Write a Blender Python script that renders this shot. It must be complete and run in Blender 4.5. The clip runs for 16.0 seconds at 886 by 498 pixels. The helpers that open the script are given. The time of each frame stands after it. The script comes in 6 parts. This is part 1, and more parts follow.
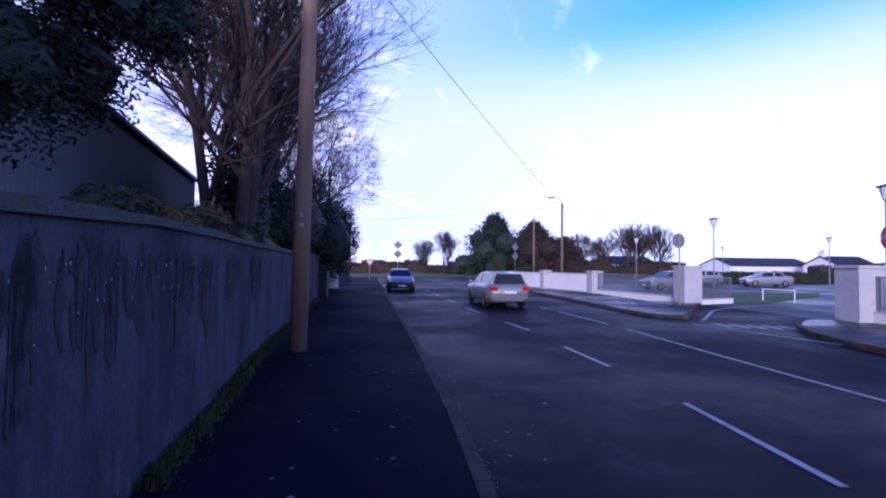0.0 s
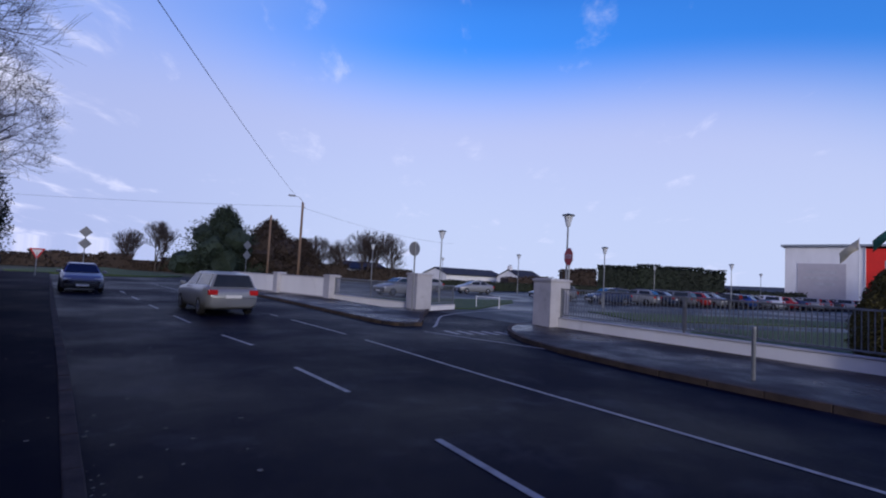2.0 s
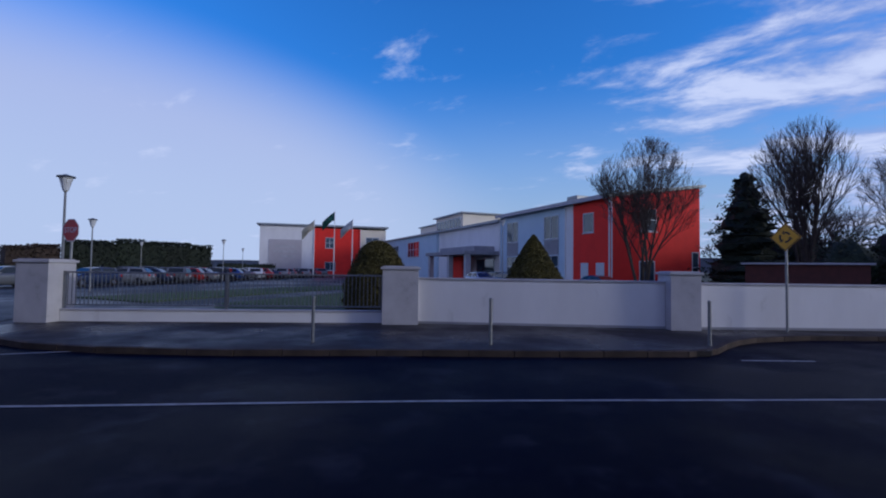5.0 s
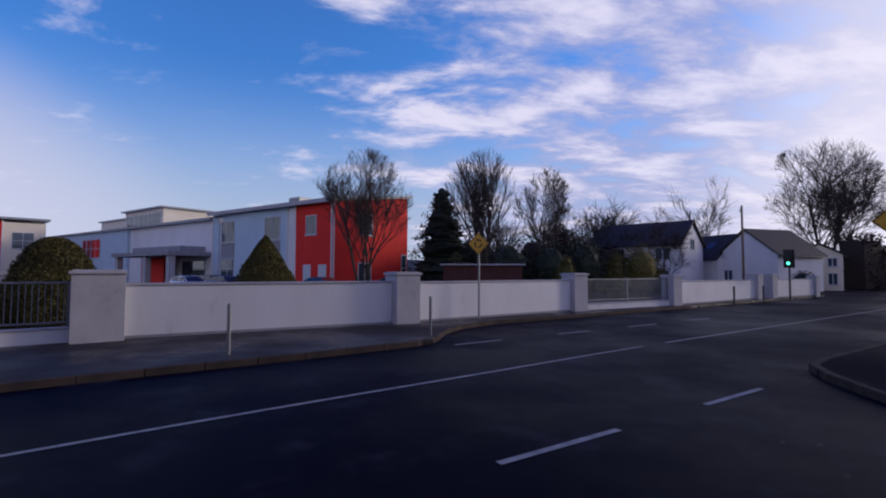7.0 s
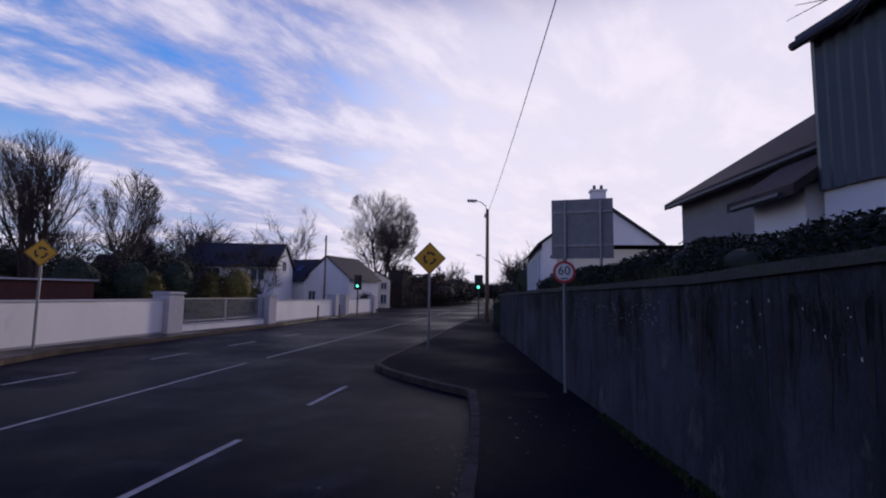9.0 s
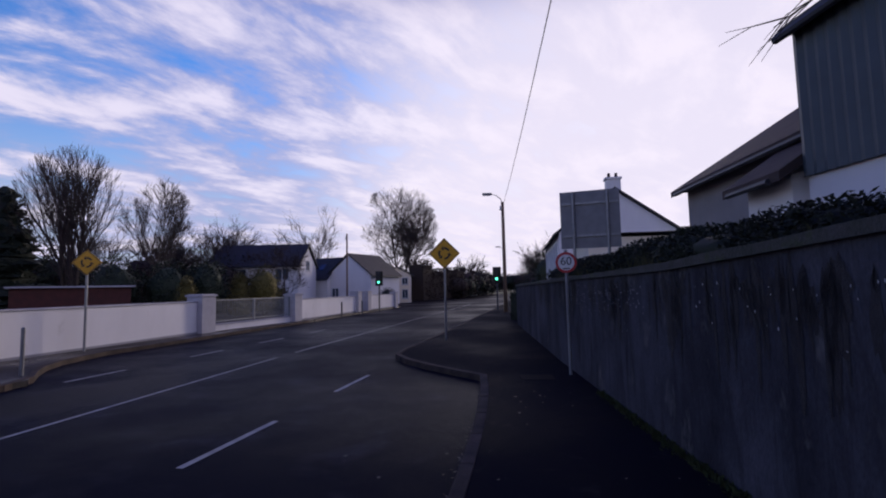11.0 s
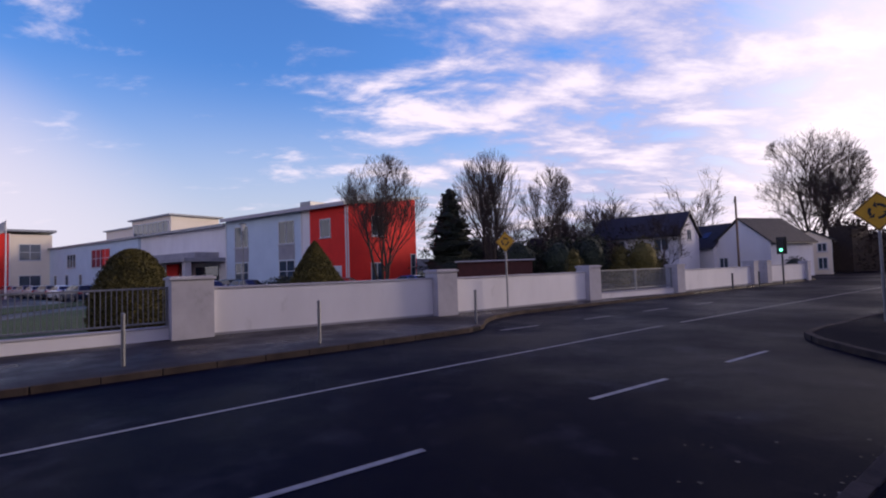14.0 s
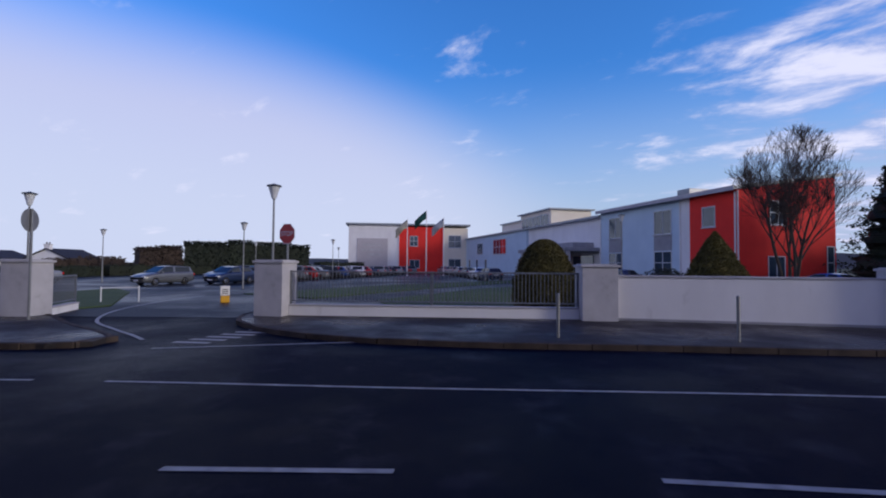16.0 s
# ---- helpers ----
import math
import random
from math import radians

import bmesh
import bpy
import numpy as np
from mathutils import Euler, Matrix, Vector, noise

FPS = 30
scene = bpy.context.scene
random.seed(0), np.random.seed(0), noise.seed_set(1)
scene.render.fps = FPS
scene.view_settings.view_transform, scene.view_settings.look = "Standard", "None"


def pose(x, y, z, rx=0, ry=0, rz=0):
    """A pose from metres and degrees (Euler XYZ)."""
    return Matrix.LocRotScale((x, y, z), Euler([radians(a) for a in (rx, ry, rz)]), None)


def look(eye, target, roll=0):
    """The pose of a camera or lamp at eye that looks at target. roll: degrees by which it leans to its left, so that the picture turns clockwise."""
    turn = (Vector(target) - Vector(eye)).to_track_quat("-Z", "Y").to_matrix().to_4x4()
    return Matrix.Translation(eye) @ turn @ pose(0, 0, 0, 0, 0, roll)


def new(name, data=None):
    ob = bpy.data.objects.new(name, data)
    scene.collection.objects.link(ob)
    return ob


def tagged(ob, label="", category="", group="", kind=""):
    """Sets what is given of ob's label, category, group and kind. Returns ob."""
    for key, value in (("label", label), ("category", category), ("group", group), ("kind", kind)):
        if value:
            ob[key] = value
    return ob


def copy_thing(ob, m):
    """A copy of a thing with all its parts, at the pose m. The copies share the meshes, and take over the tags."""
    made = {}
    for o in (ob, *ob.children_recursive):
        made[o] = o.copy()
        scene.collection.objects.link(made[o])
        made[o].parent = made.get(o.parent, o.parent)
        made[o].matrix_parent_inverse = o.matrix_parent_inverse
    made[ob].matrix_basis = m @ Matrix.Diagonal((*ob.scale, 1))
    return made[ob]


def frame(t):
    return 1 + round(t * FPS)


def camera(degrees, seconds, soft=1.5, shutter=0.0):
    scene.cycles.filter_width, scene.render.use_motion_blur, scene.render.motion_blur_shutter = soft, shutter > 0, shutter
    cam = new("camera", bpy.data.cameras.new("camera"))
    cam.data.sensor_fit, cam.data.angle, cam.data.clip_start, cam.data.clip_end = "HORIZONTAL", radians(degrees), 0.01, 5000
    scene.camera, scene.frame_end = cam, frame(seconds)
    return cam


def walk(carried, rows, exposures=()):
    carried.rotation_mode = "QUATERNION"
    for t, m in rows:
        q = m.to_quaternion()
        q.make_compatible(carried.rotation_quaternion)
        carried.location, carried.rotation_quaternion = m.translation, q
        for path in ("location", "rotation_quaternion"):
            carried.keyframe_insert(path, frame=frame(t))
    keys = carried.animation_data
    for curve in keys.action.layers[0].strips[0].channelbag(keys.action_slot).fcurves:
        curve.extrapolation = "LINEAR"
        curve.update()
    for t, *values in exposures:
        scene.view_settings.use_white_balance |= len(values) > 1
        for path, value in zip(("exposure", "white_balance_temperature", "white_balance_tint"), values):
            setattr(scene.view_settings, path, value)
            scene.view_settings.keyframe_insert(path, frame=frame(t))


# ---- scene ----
# ---- camera ----
FOV = 86.0
EYE = 1.73
cam = camera(FOV, 16.0, soft=2.0)
# seconds, x, y, heading, tilt, lean
PATH = [
    (0.0, -0.299, -0.733, -1.88, 1.89, -0.58),
    (0.5, -0.279, -0.174, -5.44, 2.03, -0.97),
    (1.0, -0.166, 0.343, -11.63, 2.03, -1.17),
    (1.5, 0.065, 0.743, -18.41, 2.74, -1.71),
    (2.0, 0.181, 1.001, -32.90, 3.24, -3.05),
    (2.5, 0.113, 1.196, -46.27, 2.89, -2.05),
    (3.0, 0.010, 1.424, -56.00, 2.77, -0.94),
    (3.5, -0.105, 1.767, -64.87, 2.77, -1.00),
    (4.0, -0.221, 2.185, -74.49, 2.97, -1.07),
    (4.2, -0.252, 2.312, -77.49, 2.63, -1.14),
    (6.3, -0.341, 3.162, -111.51, 3.39, -0.59),
    (6.5, -0.330, 3.217, -114.02, 3.44, -0.87),
    (7.0, -0.263, 3.354, -124.09, 2.79, -0.07),
    (7.5, -0.212, 3.520, -138.56, 2.96, -0.14),
    (8.0, -0.215, 3.698, -148.72, 4.08, 0.75),
    (8.5, -0.213, 3.907, -159.34, 4.07, -1.43),
    (9.0, -0.199, 4.096, -170.78, 5.51, -0.82),
    (9.2, -0.213, 4.167, -175.32, 5.26, -0.83),
    (11.3, -0.572, 4.822, -164.84, 4.76, 1.61),
    (11.5, -0.598, 4.888, -162.56, 5.32, 1.63),
    (12.0, -0.635, 5.071, -160.09, 4.31, 1.43),
    (12.5, -0.656, 5.267, -149.62, 3.40, 2.45),
    (13.0, -0.720, 5.407, -139.47, 3.26, 1.95),
    (13.5, -0.825, 5.444, -133.30, 2.25, 2.01),
    (14.0, -0.955, 5.556, -124.74, 2.47, 1.86),
    (14.5, -1.139, 5.836, -112.98, 2.49, 1.30),
    (15.0, -1.269, 6.166, -100.00, 2.25, -0.37),
    (15.5, -1.239, 6.466, -90.65, 2.39, -0.27),
    (16.0, -1.097, 6.699, -83.00, 1.87, -0.44),
]
EXPOSURES = [(0.0, 0.80, 5100, 30), (1.3, 0.45, 5300, 27), (2.0, -0.15, 5550, 13), (2.5, -0.42, 5200, 6), (3.0, -0.5, 5200, 6), (4.2, -0.45, 5100, 6), (6.5, -0.25, 6000, 14), (9.0, -0.2, 6400, 17), (11.5, -0.15, 6400, 18), (12.0, -0.28, 6350, 18), (12.6, -0.12, 6500, 18), (13.5, 0.1, 6900, 20), (14.2, 0.15, 7050, 20), (15.0, 0.0, 6400, 16), (16.0, -0.1, 5950, 11)]
walk(cam, [(t, pose(x, y, EYE, 90 + p, r, h)) for t, x, y, h, p, r in PATH], EXPOSURES)

# ---- world and sun ----
SUN_EL, SUN_AZ = 14.0, 163.0     # degrees; heading like the camera's, counted to the left from +y
world = bpy.data.worlds.new("sky")
scene.world = world
world.use_nodes = True
wn, wl = world.node_tree.nodes, world.node_tree.links
wn.clear()


def wmath(op, a, b=None, c=None, clamp=False):
    n = wn.new("ShaderNodeMath")
    n.operation, n.use_clamp = op, clamp
    for i, v in enumerate((a, b, c)):
        if v is None:
            continue
        if isinstance(v, (int, float)):
            n.inputs[i].default_value = v
        else:
            wl.new(v, n.inputs[i])
    return n.outputs[0]


def wramp(v, lo, hi):
    n = wn.new("ShaderNodeMapRange")
    n.interpolation_type = "SMOOTHSTEP"
    wl.new(v, n.inputs[0])
    n.inputs[1].default_value, n.inputs[2].default_value = lo, hi
    return n.outputs[0]


def wmix(f, a, b):
    n = wn.new("ShaderNodeMix")
    n.data_type = "RGBA"
    for i, v in ((0, f), (6, a), (7, b)):
        if isinstance(v, (int, float)):
            n.inputs[i].default_value = v
        elif isinstance(v, tuple):
            n.inputs[i].default_value = (*v, 1)
        else:
            wl.new(v, n.inputs[i])
    return n.outputs[2]


sky = wn.new("ShaderNodeTexSky")
sky.sky_type = "NISHITA"
sky.sun_disc = False
sky.sun_elevation = radians(SUN_EL)
sky.sun_rotation = radians(-SUN_AZ)
sky.air_density, sky.dust_density, sky.ozone_density = 1.3, 1.2, 2.5
geo = wn.new("ShaderNodeTexCoord")
sep = wn.new("ShaderNodeSeparateXYZ")
wl.new(geo.outputs["Generated"], sep.inputs[0])
dx, dy, dz = sep.outputs
up = wmath("MAXIMUM", dz, 0.03)
# streaky cloud sheet seen from below: direction over height
comb = wn.new("ShaderNodeCombineXYZ")
wl.new(wmath("DIVIDE", dx, wmath("ADD", up, 0.22)), comb.inputs[0])
wl.new(wmath("DIVIDE", dy, wmath("ADD", up, 0.22)), comb.inputs[1])
mapn = wn.new("ShaderNodeMapping")
mapn.inputs["Rotation"].default_value = (0, 0, radians(-60))
wl.new(comb.outputs[0], mapn.inputs[0])
mapn2 = wn.new("ShaderNodeMapping")
mapn2.inputs["Scale"].default_value = (0.9, 1.55, 1)
mapn2.inputs["Location"].default_value = (1.3, 0.4, 0)
wl.new(mapn.outputs[0], mapn2.inputs[0])
cl = wn.new("ShaderNodeTexNoise")
cl.inputs["Scale"].default_value, cl.inputs["Detail"].default_value, cl.inputs["Roughness"].default_value = 2.7, 10, 0.60
cl.inputs["Distortion"].default_value = 0.25
wl.new(mapn2.outputs[0], cl.inputs["Vector"])
# more cloud towards the sun's side; mostly unseen western cloud added to light walls
sx, sy = -math.sin(radians(SUN_AZ)), math.cos(radians(SUN_AZ))
flat = wmath("SQRT", wmath("ADD", wmath("MULTIPLY", dx, dx), wmath("MULTIPLY", dy, dy)))
side = wmath("DIVIDE", wmath("ADD", wmath("MULTIPLY", dx, sx), wmath("MULTIPLY", dy, sy)), wmath("MAXIMUM", flat, 0.05))
cover = wmath("ADD", wmath("ADD", cl.outputs[0], wmath("MULTIPLY", wramp(side, -0.35, 0.7), 0.32)), wmath("MULTIPLY", wramp(dx, 0.15, -0.6), 0.42))
cloud = wramp(cover, 0.585, 0.84)
# bright haze low in the sky up the road and round the hidden sun
ahead = wmath("DIVIDE", wmath("ADD", wmath("MULTIPLY", dx, 0.5), wmath("MULTIPLY", dy, 0.866)), wmath("MAXIMUM", flat, 0.05))
dz2 = wmath("MULTIPLY", dz, dz)
haze_ahead = wramp(wmath("SUBTRACT", wramp(ahead, 0.1, 0.95), wmath("MULTIPLY", dz2, 4.6)), 0.06, 0.68)
haze_sun = wramp(wmath("SUBTRACT", wramp(side, 0.55, 1.0), wmath("MULTIPLY", dz, 0.8)), -0.10, 0.8)
low = wramp(dz, 0.40, 0.04)
tintn = wn.new("ShaderNodeMix")
tintn.data_type, tintn.blend_type = "RGBA", "MULTIPLY"
tintn.inputs[0].default_value = 1.0
wl.new(sky.outputs[0], tintn.inputs[6])
tintn.inputs[7].default_value = (0.62, 1.36, 2.55, 1)
c1 = wmix(wmath("MULTIPLY", low, 0.86), tintn.outputs[2], (5.5, 6.2, 7.6))
c2 = wmix(wmath("MULTIPLY", haze_ahead, 0.92), c1, wmix(wramp(dz, 0.05, 0.42), (7.0, 7.3, 8.8), (6.2, 6.1, 8.2)))
# thin pale veil over the western sky
c2 = wmix(wmath("MULTIPLY", wramp(dx, 0.55, -0.25), 0.72), c2, (4.9, 5.2, 7.6))
c3 = wmix(wmath("MULTIPLY", cloud, 0.9), c2, wmix(wramp(cl.outputs[0], 0.42, 0.66), (4.4, 4.7, 7.4), (9.6, 9.1, 10.2)))
c4 = wmix(wmath("MULTIPLY", haze_sun, 0.78), c3, (10.5, 10.0, 10.8))
# deep blue overhead, above the view, added to dim and blue the ground
c5 = wmix(wmath("MULTIPLY", wramp(dz, 0.48, 0.66), 0.95), c4, (0.22, 0.45, 3.3))
bgn = wn.new("ShaderNodeBackground")
bgn.inputs["Strength"].default_value = 0.10
wl.new(c5, bgn.inputs["Color"])
wo = wn.new("ShaderNodeOutputWorld")
wl.new(bgn.outputs[0], wo.inputs[0])

sun = new("sun", bpy.data.lights.new("sun", "SUN"))
sun.data.energy, sun.data.angle, sun.data.color = 1.5, radians(10), (1.0, 0.86, 0.70)
sun.matrix_world = look((0, 0, 50), (-sx * 50, -sy * 50, 50 - 50 * math.tan(radians(SUN_EL))))

# ---- materials ----
def mat(name, c1, c2=None, rough=0.8, scale=6.0, detail=6.0, bump=0.0, bscale=40.0, metal=0.0, fine=0.0, stretch=(1, 1, 1),
        spots=None, spot=(0.6, 0.7, 2.0), island=0.0, trans=0.0, rough2=None, coat=0.0, spec=0.5, streak=None):
    m = bpy.data.materials.new(name)
    m.use_nodes = True
    n, l = m.node_tree.nodes, m.node_tree.links
    b = n["Principled BSDF"]
    b.inputs["Roughness"].default_value, b.inputs["Metallic"].default_value = rough, metal
    b.inputs["Transmission Weight"].default_value = trans
    b.inputs["Coat Weight"].default_value = coat
    b.inputs["Specular IOR Level"].default_value = spec
    c2 = c2 or tuple(min(1, v * 0.75) for v in c1)
    tc = n.new("ShaderNodeTexCoord")
    mp = n.new("ShaderNodeMapping")
    mp.inputs["Scale"].default_value = stretch
    l.new(tc.outputs["Object"], mp.inputs[0])

    def noi(s, d=detail, r=0.6):
        q = n.new("ShaderNodeTexNoise")
        q.inputs["Scale"].default_value, q.inputs["Detail"].default_value, q.inputs["Roughness"].default_value = s, d, r
        l.new(mp.outputs[0], q.inputs["Vector"])
        return q.outputs[0]

    def rng(v, lo, hi, a=0.0, z=1.0):
        q = n.new("ShaderNodeMapRange")
        l.new(v, q.inputs[0])
        for i, x in enumerate((lo, hi, a, z)):
            q.inputs[1 + i].default_value = x
        return q.outputs[0]

    def mix(f, a, z, kind="MIX"):
        q = n.new("ShaderNodeMix")
        q.data_type, q.blend_type = "RGBA", kind
        for i, v in ((0, f), (6, a), (7, z)):
            if isinstance(v, (int, float)):
                q.inputs[i].default_value = v
            elif isinstance(v, tuple):
                q.inputs[i].default_value = (*v[:3], 1)
            else:
                l.new(v, q.inputs[i])
        return q.outputs[2]

    big = noi(scale)
    col = mix(rng(big, 0.32, 0.68), c1, c2)
    if fine:
        f = noi(bscale, 3)
        col = mix(fine, col, mix(rng(f, 0.3, 0.7), (0.25, 0.25, 0.25), (1, 1, 1)), "MULTIPLY")
    if spots:
        s = noi(spot[2], 5, 0.65)
        col = mix(rng(s, spot[0], spot[1]), col, spots)
    if streak:
        sm = n.new("ShaderNodeMapping")
        sm.inputs["Scale"].default_value = (2.2, 2.2, 0.30)
        l.new(tc.outputs["Object"], sm.inputs[0])
        sn = n.new("ShaderNodeTexNoise")
        sn.inputs["Scale"].default_value, sn.inputs["Detail"].default_value, sn.inputs["Roughness"].default_value = 2.0, 10, 0.70
        sn.inputs["Distortion"].default_value = 0.8
        l.new(sm.outputs[0], sn.inputs["Vector"])
        col = mix(rng(sn.outputs[0], 0.50, 0.68, 0.0, 0.7), col, streak)
    if island:
        oi = n.new("ShaderNodeObjectInfo")
        gi = n.new("ShaderNodeNewGeometry")
        add = n.new("ShaderNodeMath")
        add.operation = "ADD"
        l.new(oi.outputs["Random"], add.inputs[0])
        l.new(gi.outputs["Random Per Island"], add.inputs[1])
        v = rng(add.outputs[0], 0, 2, 1 - island, 1 + island)
        hs = n.new("ShaderNodeHueSaturation")
        l.new(v, hs.inputs["Value"])
        l.new(col, hs.inputs["Color"])
        col = hs.outputs[0]
    l.new(col, b.inputs["Base Color"])
    if rough2 is not None:
        l.new(rng(noi(scale * 0.5, 5), 0.40, 0.60, rough, rough2), b.inputs["Roughness"])
    if bump:
        bp = n.new("ShaderNodeBump")
        bp.inputs["Strength"].default_value, bp.inputs["Distance"].default_value = bump, 0.02
        l.new(noi(bscale, 4), bp.inputs["Height"])
        l.new(bp.outputs[0], b.inputs["Normal"])
    return m


def glow(name, c, strength):
    m = bpy.data.materials.new(name)
    m.use_nodes = True
    b = m.node_tree.nodes["Principled BSDF"]
    b.inputs["Base Color"].default_value = (*c, 1)
    b.inputs["Emission Color"].default_value = (*c, 1)
    b.inputs["Emission Strength"].default_value = strength
    return m


# far below real tarmac: the navy of the shade is in the base colour
ASPHALT_SHADED = mat("asphalt", (0.0050, 0.0056, 0.022), (0.0028, 0.0030, 0.013), 0.58, 0.35, 8, 0.5, 110, fine=0.5,
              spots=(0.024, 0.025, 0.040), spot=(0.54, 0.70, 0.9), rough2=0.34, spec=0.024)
DRIVE = mat("wet_tarmac", (0.022, 0.023, 0.032), (0.014, 0.015, 0.022), 0.55, 0.35, 8, 0.25, 160, fine=0.3, rough2=0.30, spec=0.11)
# near path takes its blue shade from these colours, unlike the far one
PATHWAY_SHADED = mat("footway", (0.0105, 0.0105, 0.022), (0.0065, 0.0066, 0.014), 0.82, 0.5, 8, 0.4, 190, fine=0.4,
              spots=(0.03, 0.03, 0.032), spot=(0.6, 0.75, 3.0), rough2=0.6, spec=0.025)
PAVE = mat("far_footway", (0.048, 0.042, 0.042), (0.030, 0.027, 0.029), 0.7, 0.6, 8, 0.4, 160, fine=0.35, rough2=0.22, spec=0.16)
KERB = mat("kerb_stone", (0.100, 0.076, 0.062), (0.050, 0.040, 0.036), 0.85, 2.5, 6, 0.5, 60, fine=0.35, island=0.25, spec=0.15)
CONC = mat("old_render", (0.104, 0.106, 0.130), (0.028, 0.028, 0.036), 0.92, 1.3, 10, 0.6, 45, fine=0.35,
           spots=(0.15, 0.145, 0.145), spot=(0.58, 0.74, 2.6), stretch=(1, 1, 0.5), streak=(0.022, 0.020, 0.024), spec=0.08)
COPING = mat("coping", (0.085, 0.08, 0.075), (0.05, 0.055, 0.04), 0.95, 4, 8, 0.8, 40, fine=0.4, spots=(0.05, 0.07, 0.02), spot=(0.55, 0.7, 3.0))
WHITE = mat("white_render", (0.84, 0.83, 0.84), (0.75, 0.74, 0.75), 0.85, 0.7, 8, 0.35, 70, spots=(0.55, 0.54, 0.53), spot=(0.64, 0.82, 1.6), stretch=(1, 1, 0.4))
PLINTH = mat("grey_render", (0.38, 0.38, 0.41), (0.29, 0.29, 0.32), 0.9, 1.5, 8, 0.5, 60, fine=0.2)
PILLAR = mat("pillar_render", (0.52, 0.51, 0.54), (0.42, 0.41, 0.44), 0.9, 1.5, 8, 0.5, 60, spots=(0.34, 0.33, 0.34), spot=(0.6, 0.8, 3.0))
STEEL = mat("galvanised", (0.30, 0.31, 0.33), (0.22, 0.23, 0.25), 0.45, 9, 5, 0.1, 80, metal=0.7)
DARKST = mat("dark_steel", (0.06, 0.065, 0.08), (0.045, 0.05, 0.06), 0.5, 9, 5, 0.1, 80, metal=0.3)
LINE = mat("road_paint", (0.50, 0.50, 0.48), (0.28, 0.28, 0.28), 0.7, 5, 10, 0.3, 120, fine=0.25, spots=(0.10, 0.10, 0.10), spot=(0.66, 0.74, 9.0))
GRASS = mat("grass", (0.085, 0.135, 0.030), (0.060, 0.095, 0.024), 0.9, 0.5, 8, 0.8, 60, fine=0.4)
FIELD = mat("field", (0.055, 0.075, 0.030), (0.070, 0.065, 0.035), 0.95, 0.02, 8)
MOSS = mat("moss", (0.060, 0.075, 0.018), (0.035, 0.045, 0.012), 0.95, 9, 8, 1.0, 60, fine=0.5)
SOIL = mat("soil", (0.05, 0.04, 0.03), (0.035, 0.03, 0.022), 0.95, 3, 8, 0.8, 40)
RED = mat("red_render", (0.82, 0.030, 0.020), (0.72, 0.025, 0.017), 0.8, 0.8, 8, 0.25, 60, spots=(0.45, 0.03, 0.02), spot=(0.62, 0.85, 1.0))
PALE = mat("pale_blue_render", (0.55, 0.68, 0.80), (0.48, 0.61, 0.73), 0.8, 0.6, 8, 0.2, 60)
CREAM = mat("cream_render", (0.84, 0.77, 0.64), (0.78, 0.71, 0.58), 0.85, 0.5, 8, 0.2, 60)
GLASS = mat("window_glass", (0.055, 0.085, 0.12), (0.03, 0.05, 0.075), 0.05, 0.7, 3, spec=0.9)
FRAMEW = mat("window_frame", (0.62, 0.66, 0.70), (0.55, 0.60, 0.63), 0.5, 6, 4)
ROOFM = mat("metal_roof", (0.34, 0.37, 0.40), (0.28, 0.31, 0.34), 0.5, 1.5, 6, 0.1, 20, metal=0.2)
SLATE = mat("slate", (0.036, 0.034, 0.040), (0.024, 0.023, 0.027), 0.75, 2.5, 8, 0.5, 30, island=0.3)
TILEB = mat("brown_tile", (0.075, 0.050, 0.045), (0.05, 0.035, 0.032), 0.85, 2.5, 8, 0.5, 30, island=0.3)
CLAD = mat("cladding", (0.085, 0.105, 0.120), (0.062, 0.078, 0.090), 0.55, 0.8, 8, 0.15, 30, metal=0.1, spots=(0.07, 0.06, 0.05), spot=(0.62, 0.8, 1.2))
BARK = mat("bark", (0.075, 0.058, 0.048), (0.04, 0.032, 0.028), 0.95, 5, 8, 0.9, 30, stretch=(1, 1, 0.3))
TWIG = mat("twig", (0.060, 0.045, 0.042), (0.045, 0.035, 0.034), 0.95, 3, 4)
POLEW = mat("pole_wood", (0.25, 0.165, 0.105), (0.14, 0.095, 0.07), 0.9, 7, 8, 0.6, 40, stretch=(1, 1, 0.08))
LEAFD = mat("dark_leaf", (0.018, 0.030, 0.012), (0.012, 0.020, 0.010), 0.75, 3, 4, island=0.5)
LEAFC = mat("conifer_leaf", (0.120, 0.098, 0.020), (0.068, 0.062, 0.014), 0.85, 1.6, 5, island=0.45)
LEAFH = mat("hedge_leaf", (0.016, 0.023, 0.009), (0.011, 0.016, 0.008), 0.8, 3, 4, island=0.5)
FIRL = mat("fir_leaf", (0.018, 0.032, 0.018), (0.012, 0.021, 0.013), 0.8, 3, 4, island=0.5)
BROWNH = mat("bare_hedge", (0.050, 0.034, 0.026), (0.032, 0.023, 0.018), 0.9, 3, 4, island=0.5)
YELLOW = mat("sign_yellow", (0.72, 0.38, 0.012), (0.62, 0.32, 0.010), 0.45, 5, 4)
BLACK = mat("sign_black", (0.015, 0.015, 0.016), (0.012, 0.012, 0.012), 0.5, 5, 4)
SREDM = mat("sign_red", (0.55, 0.025, 0.03), (0.48, 0.02, 0.025), 0.45, 5, 4)
SWHITE = mat("sign_white", (0.78, 0.78, 0.78), (0.70, 0.70, 0.70), 0.45, 5, 4)
SGREY = mat("sign_back", (0.24, 0.245, 0.26), (0.19, 0.195, 0.21), 0.55, 3, 6, metal=0.3)
TYRE = mat("tyre", (0.018, 0.018, 0.019), (0.012, 0.012, 0.013), 0.9, 9, 4)
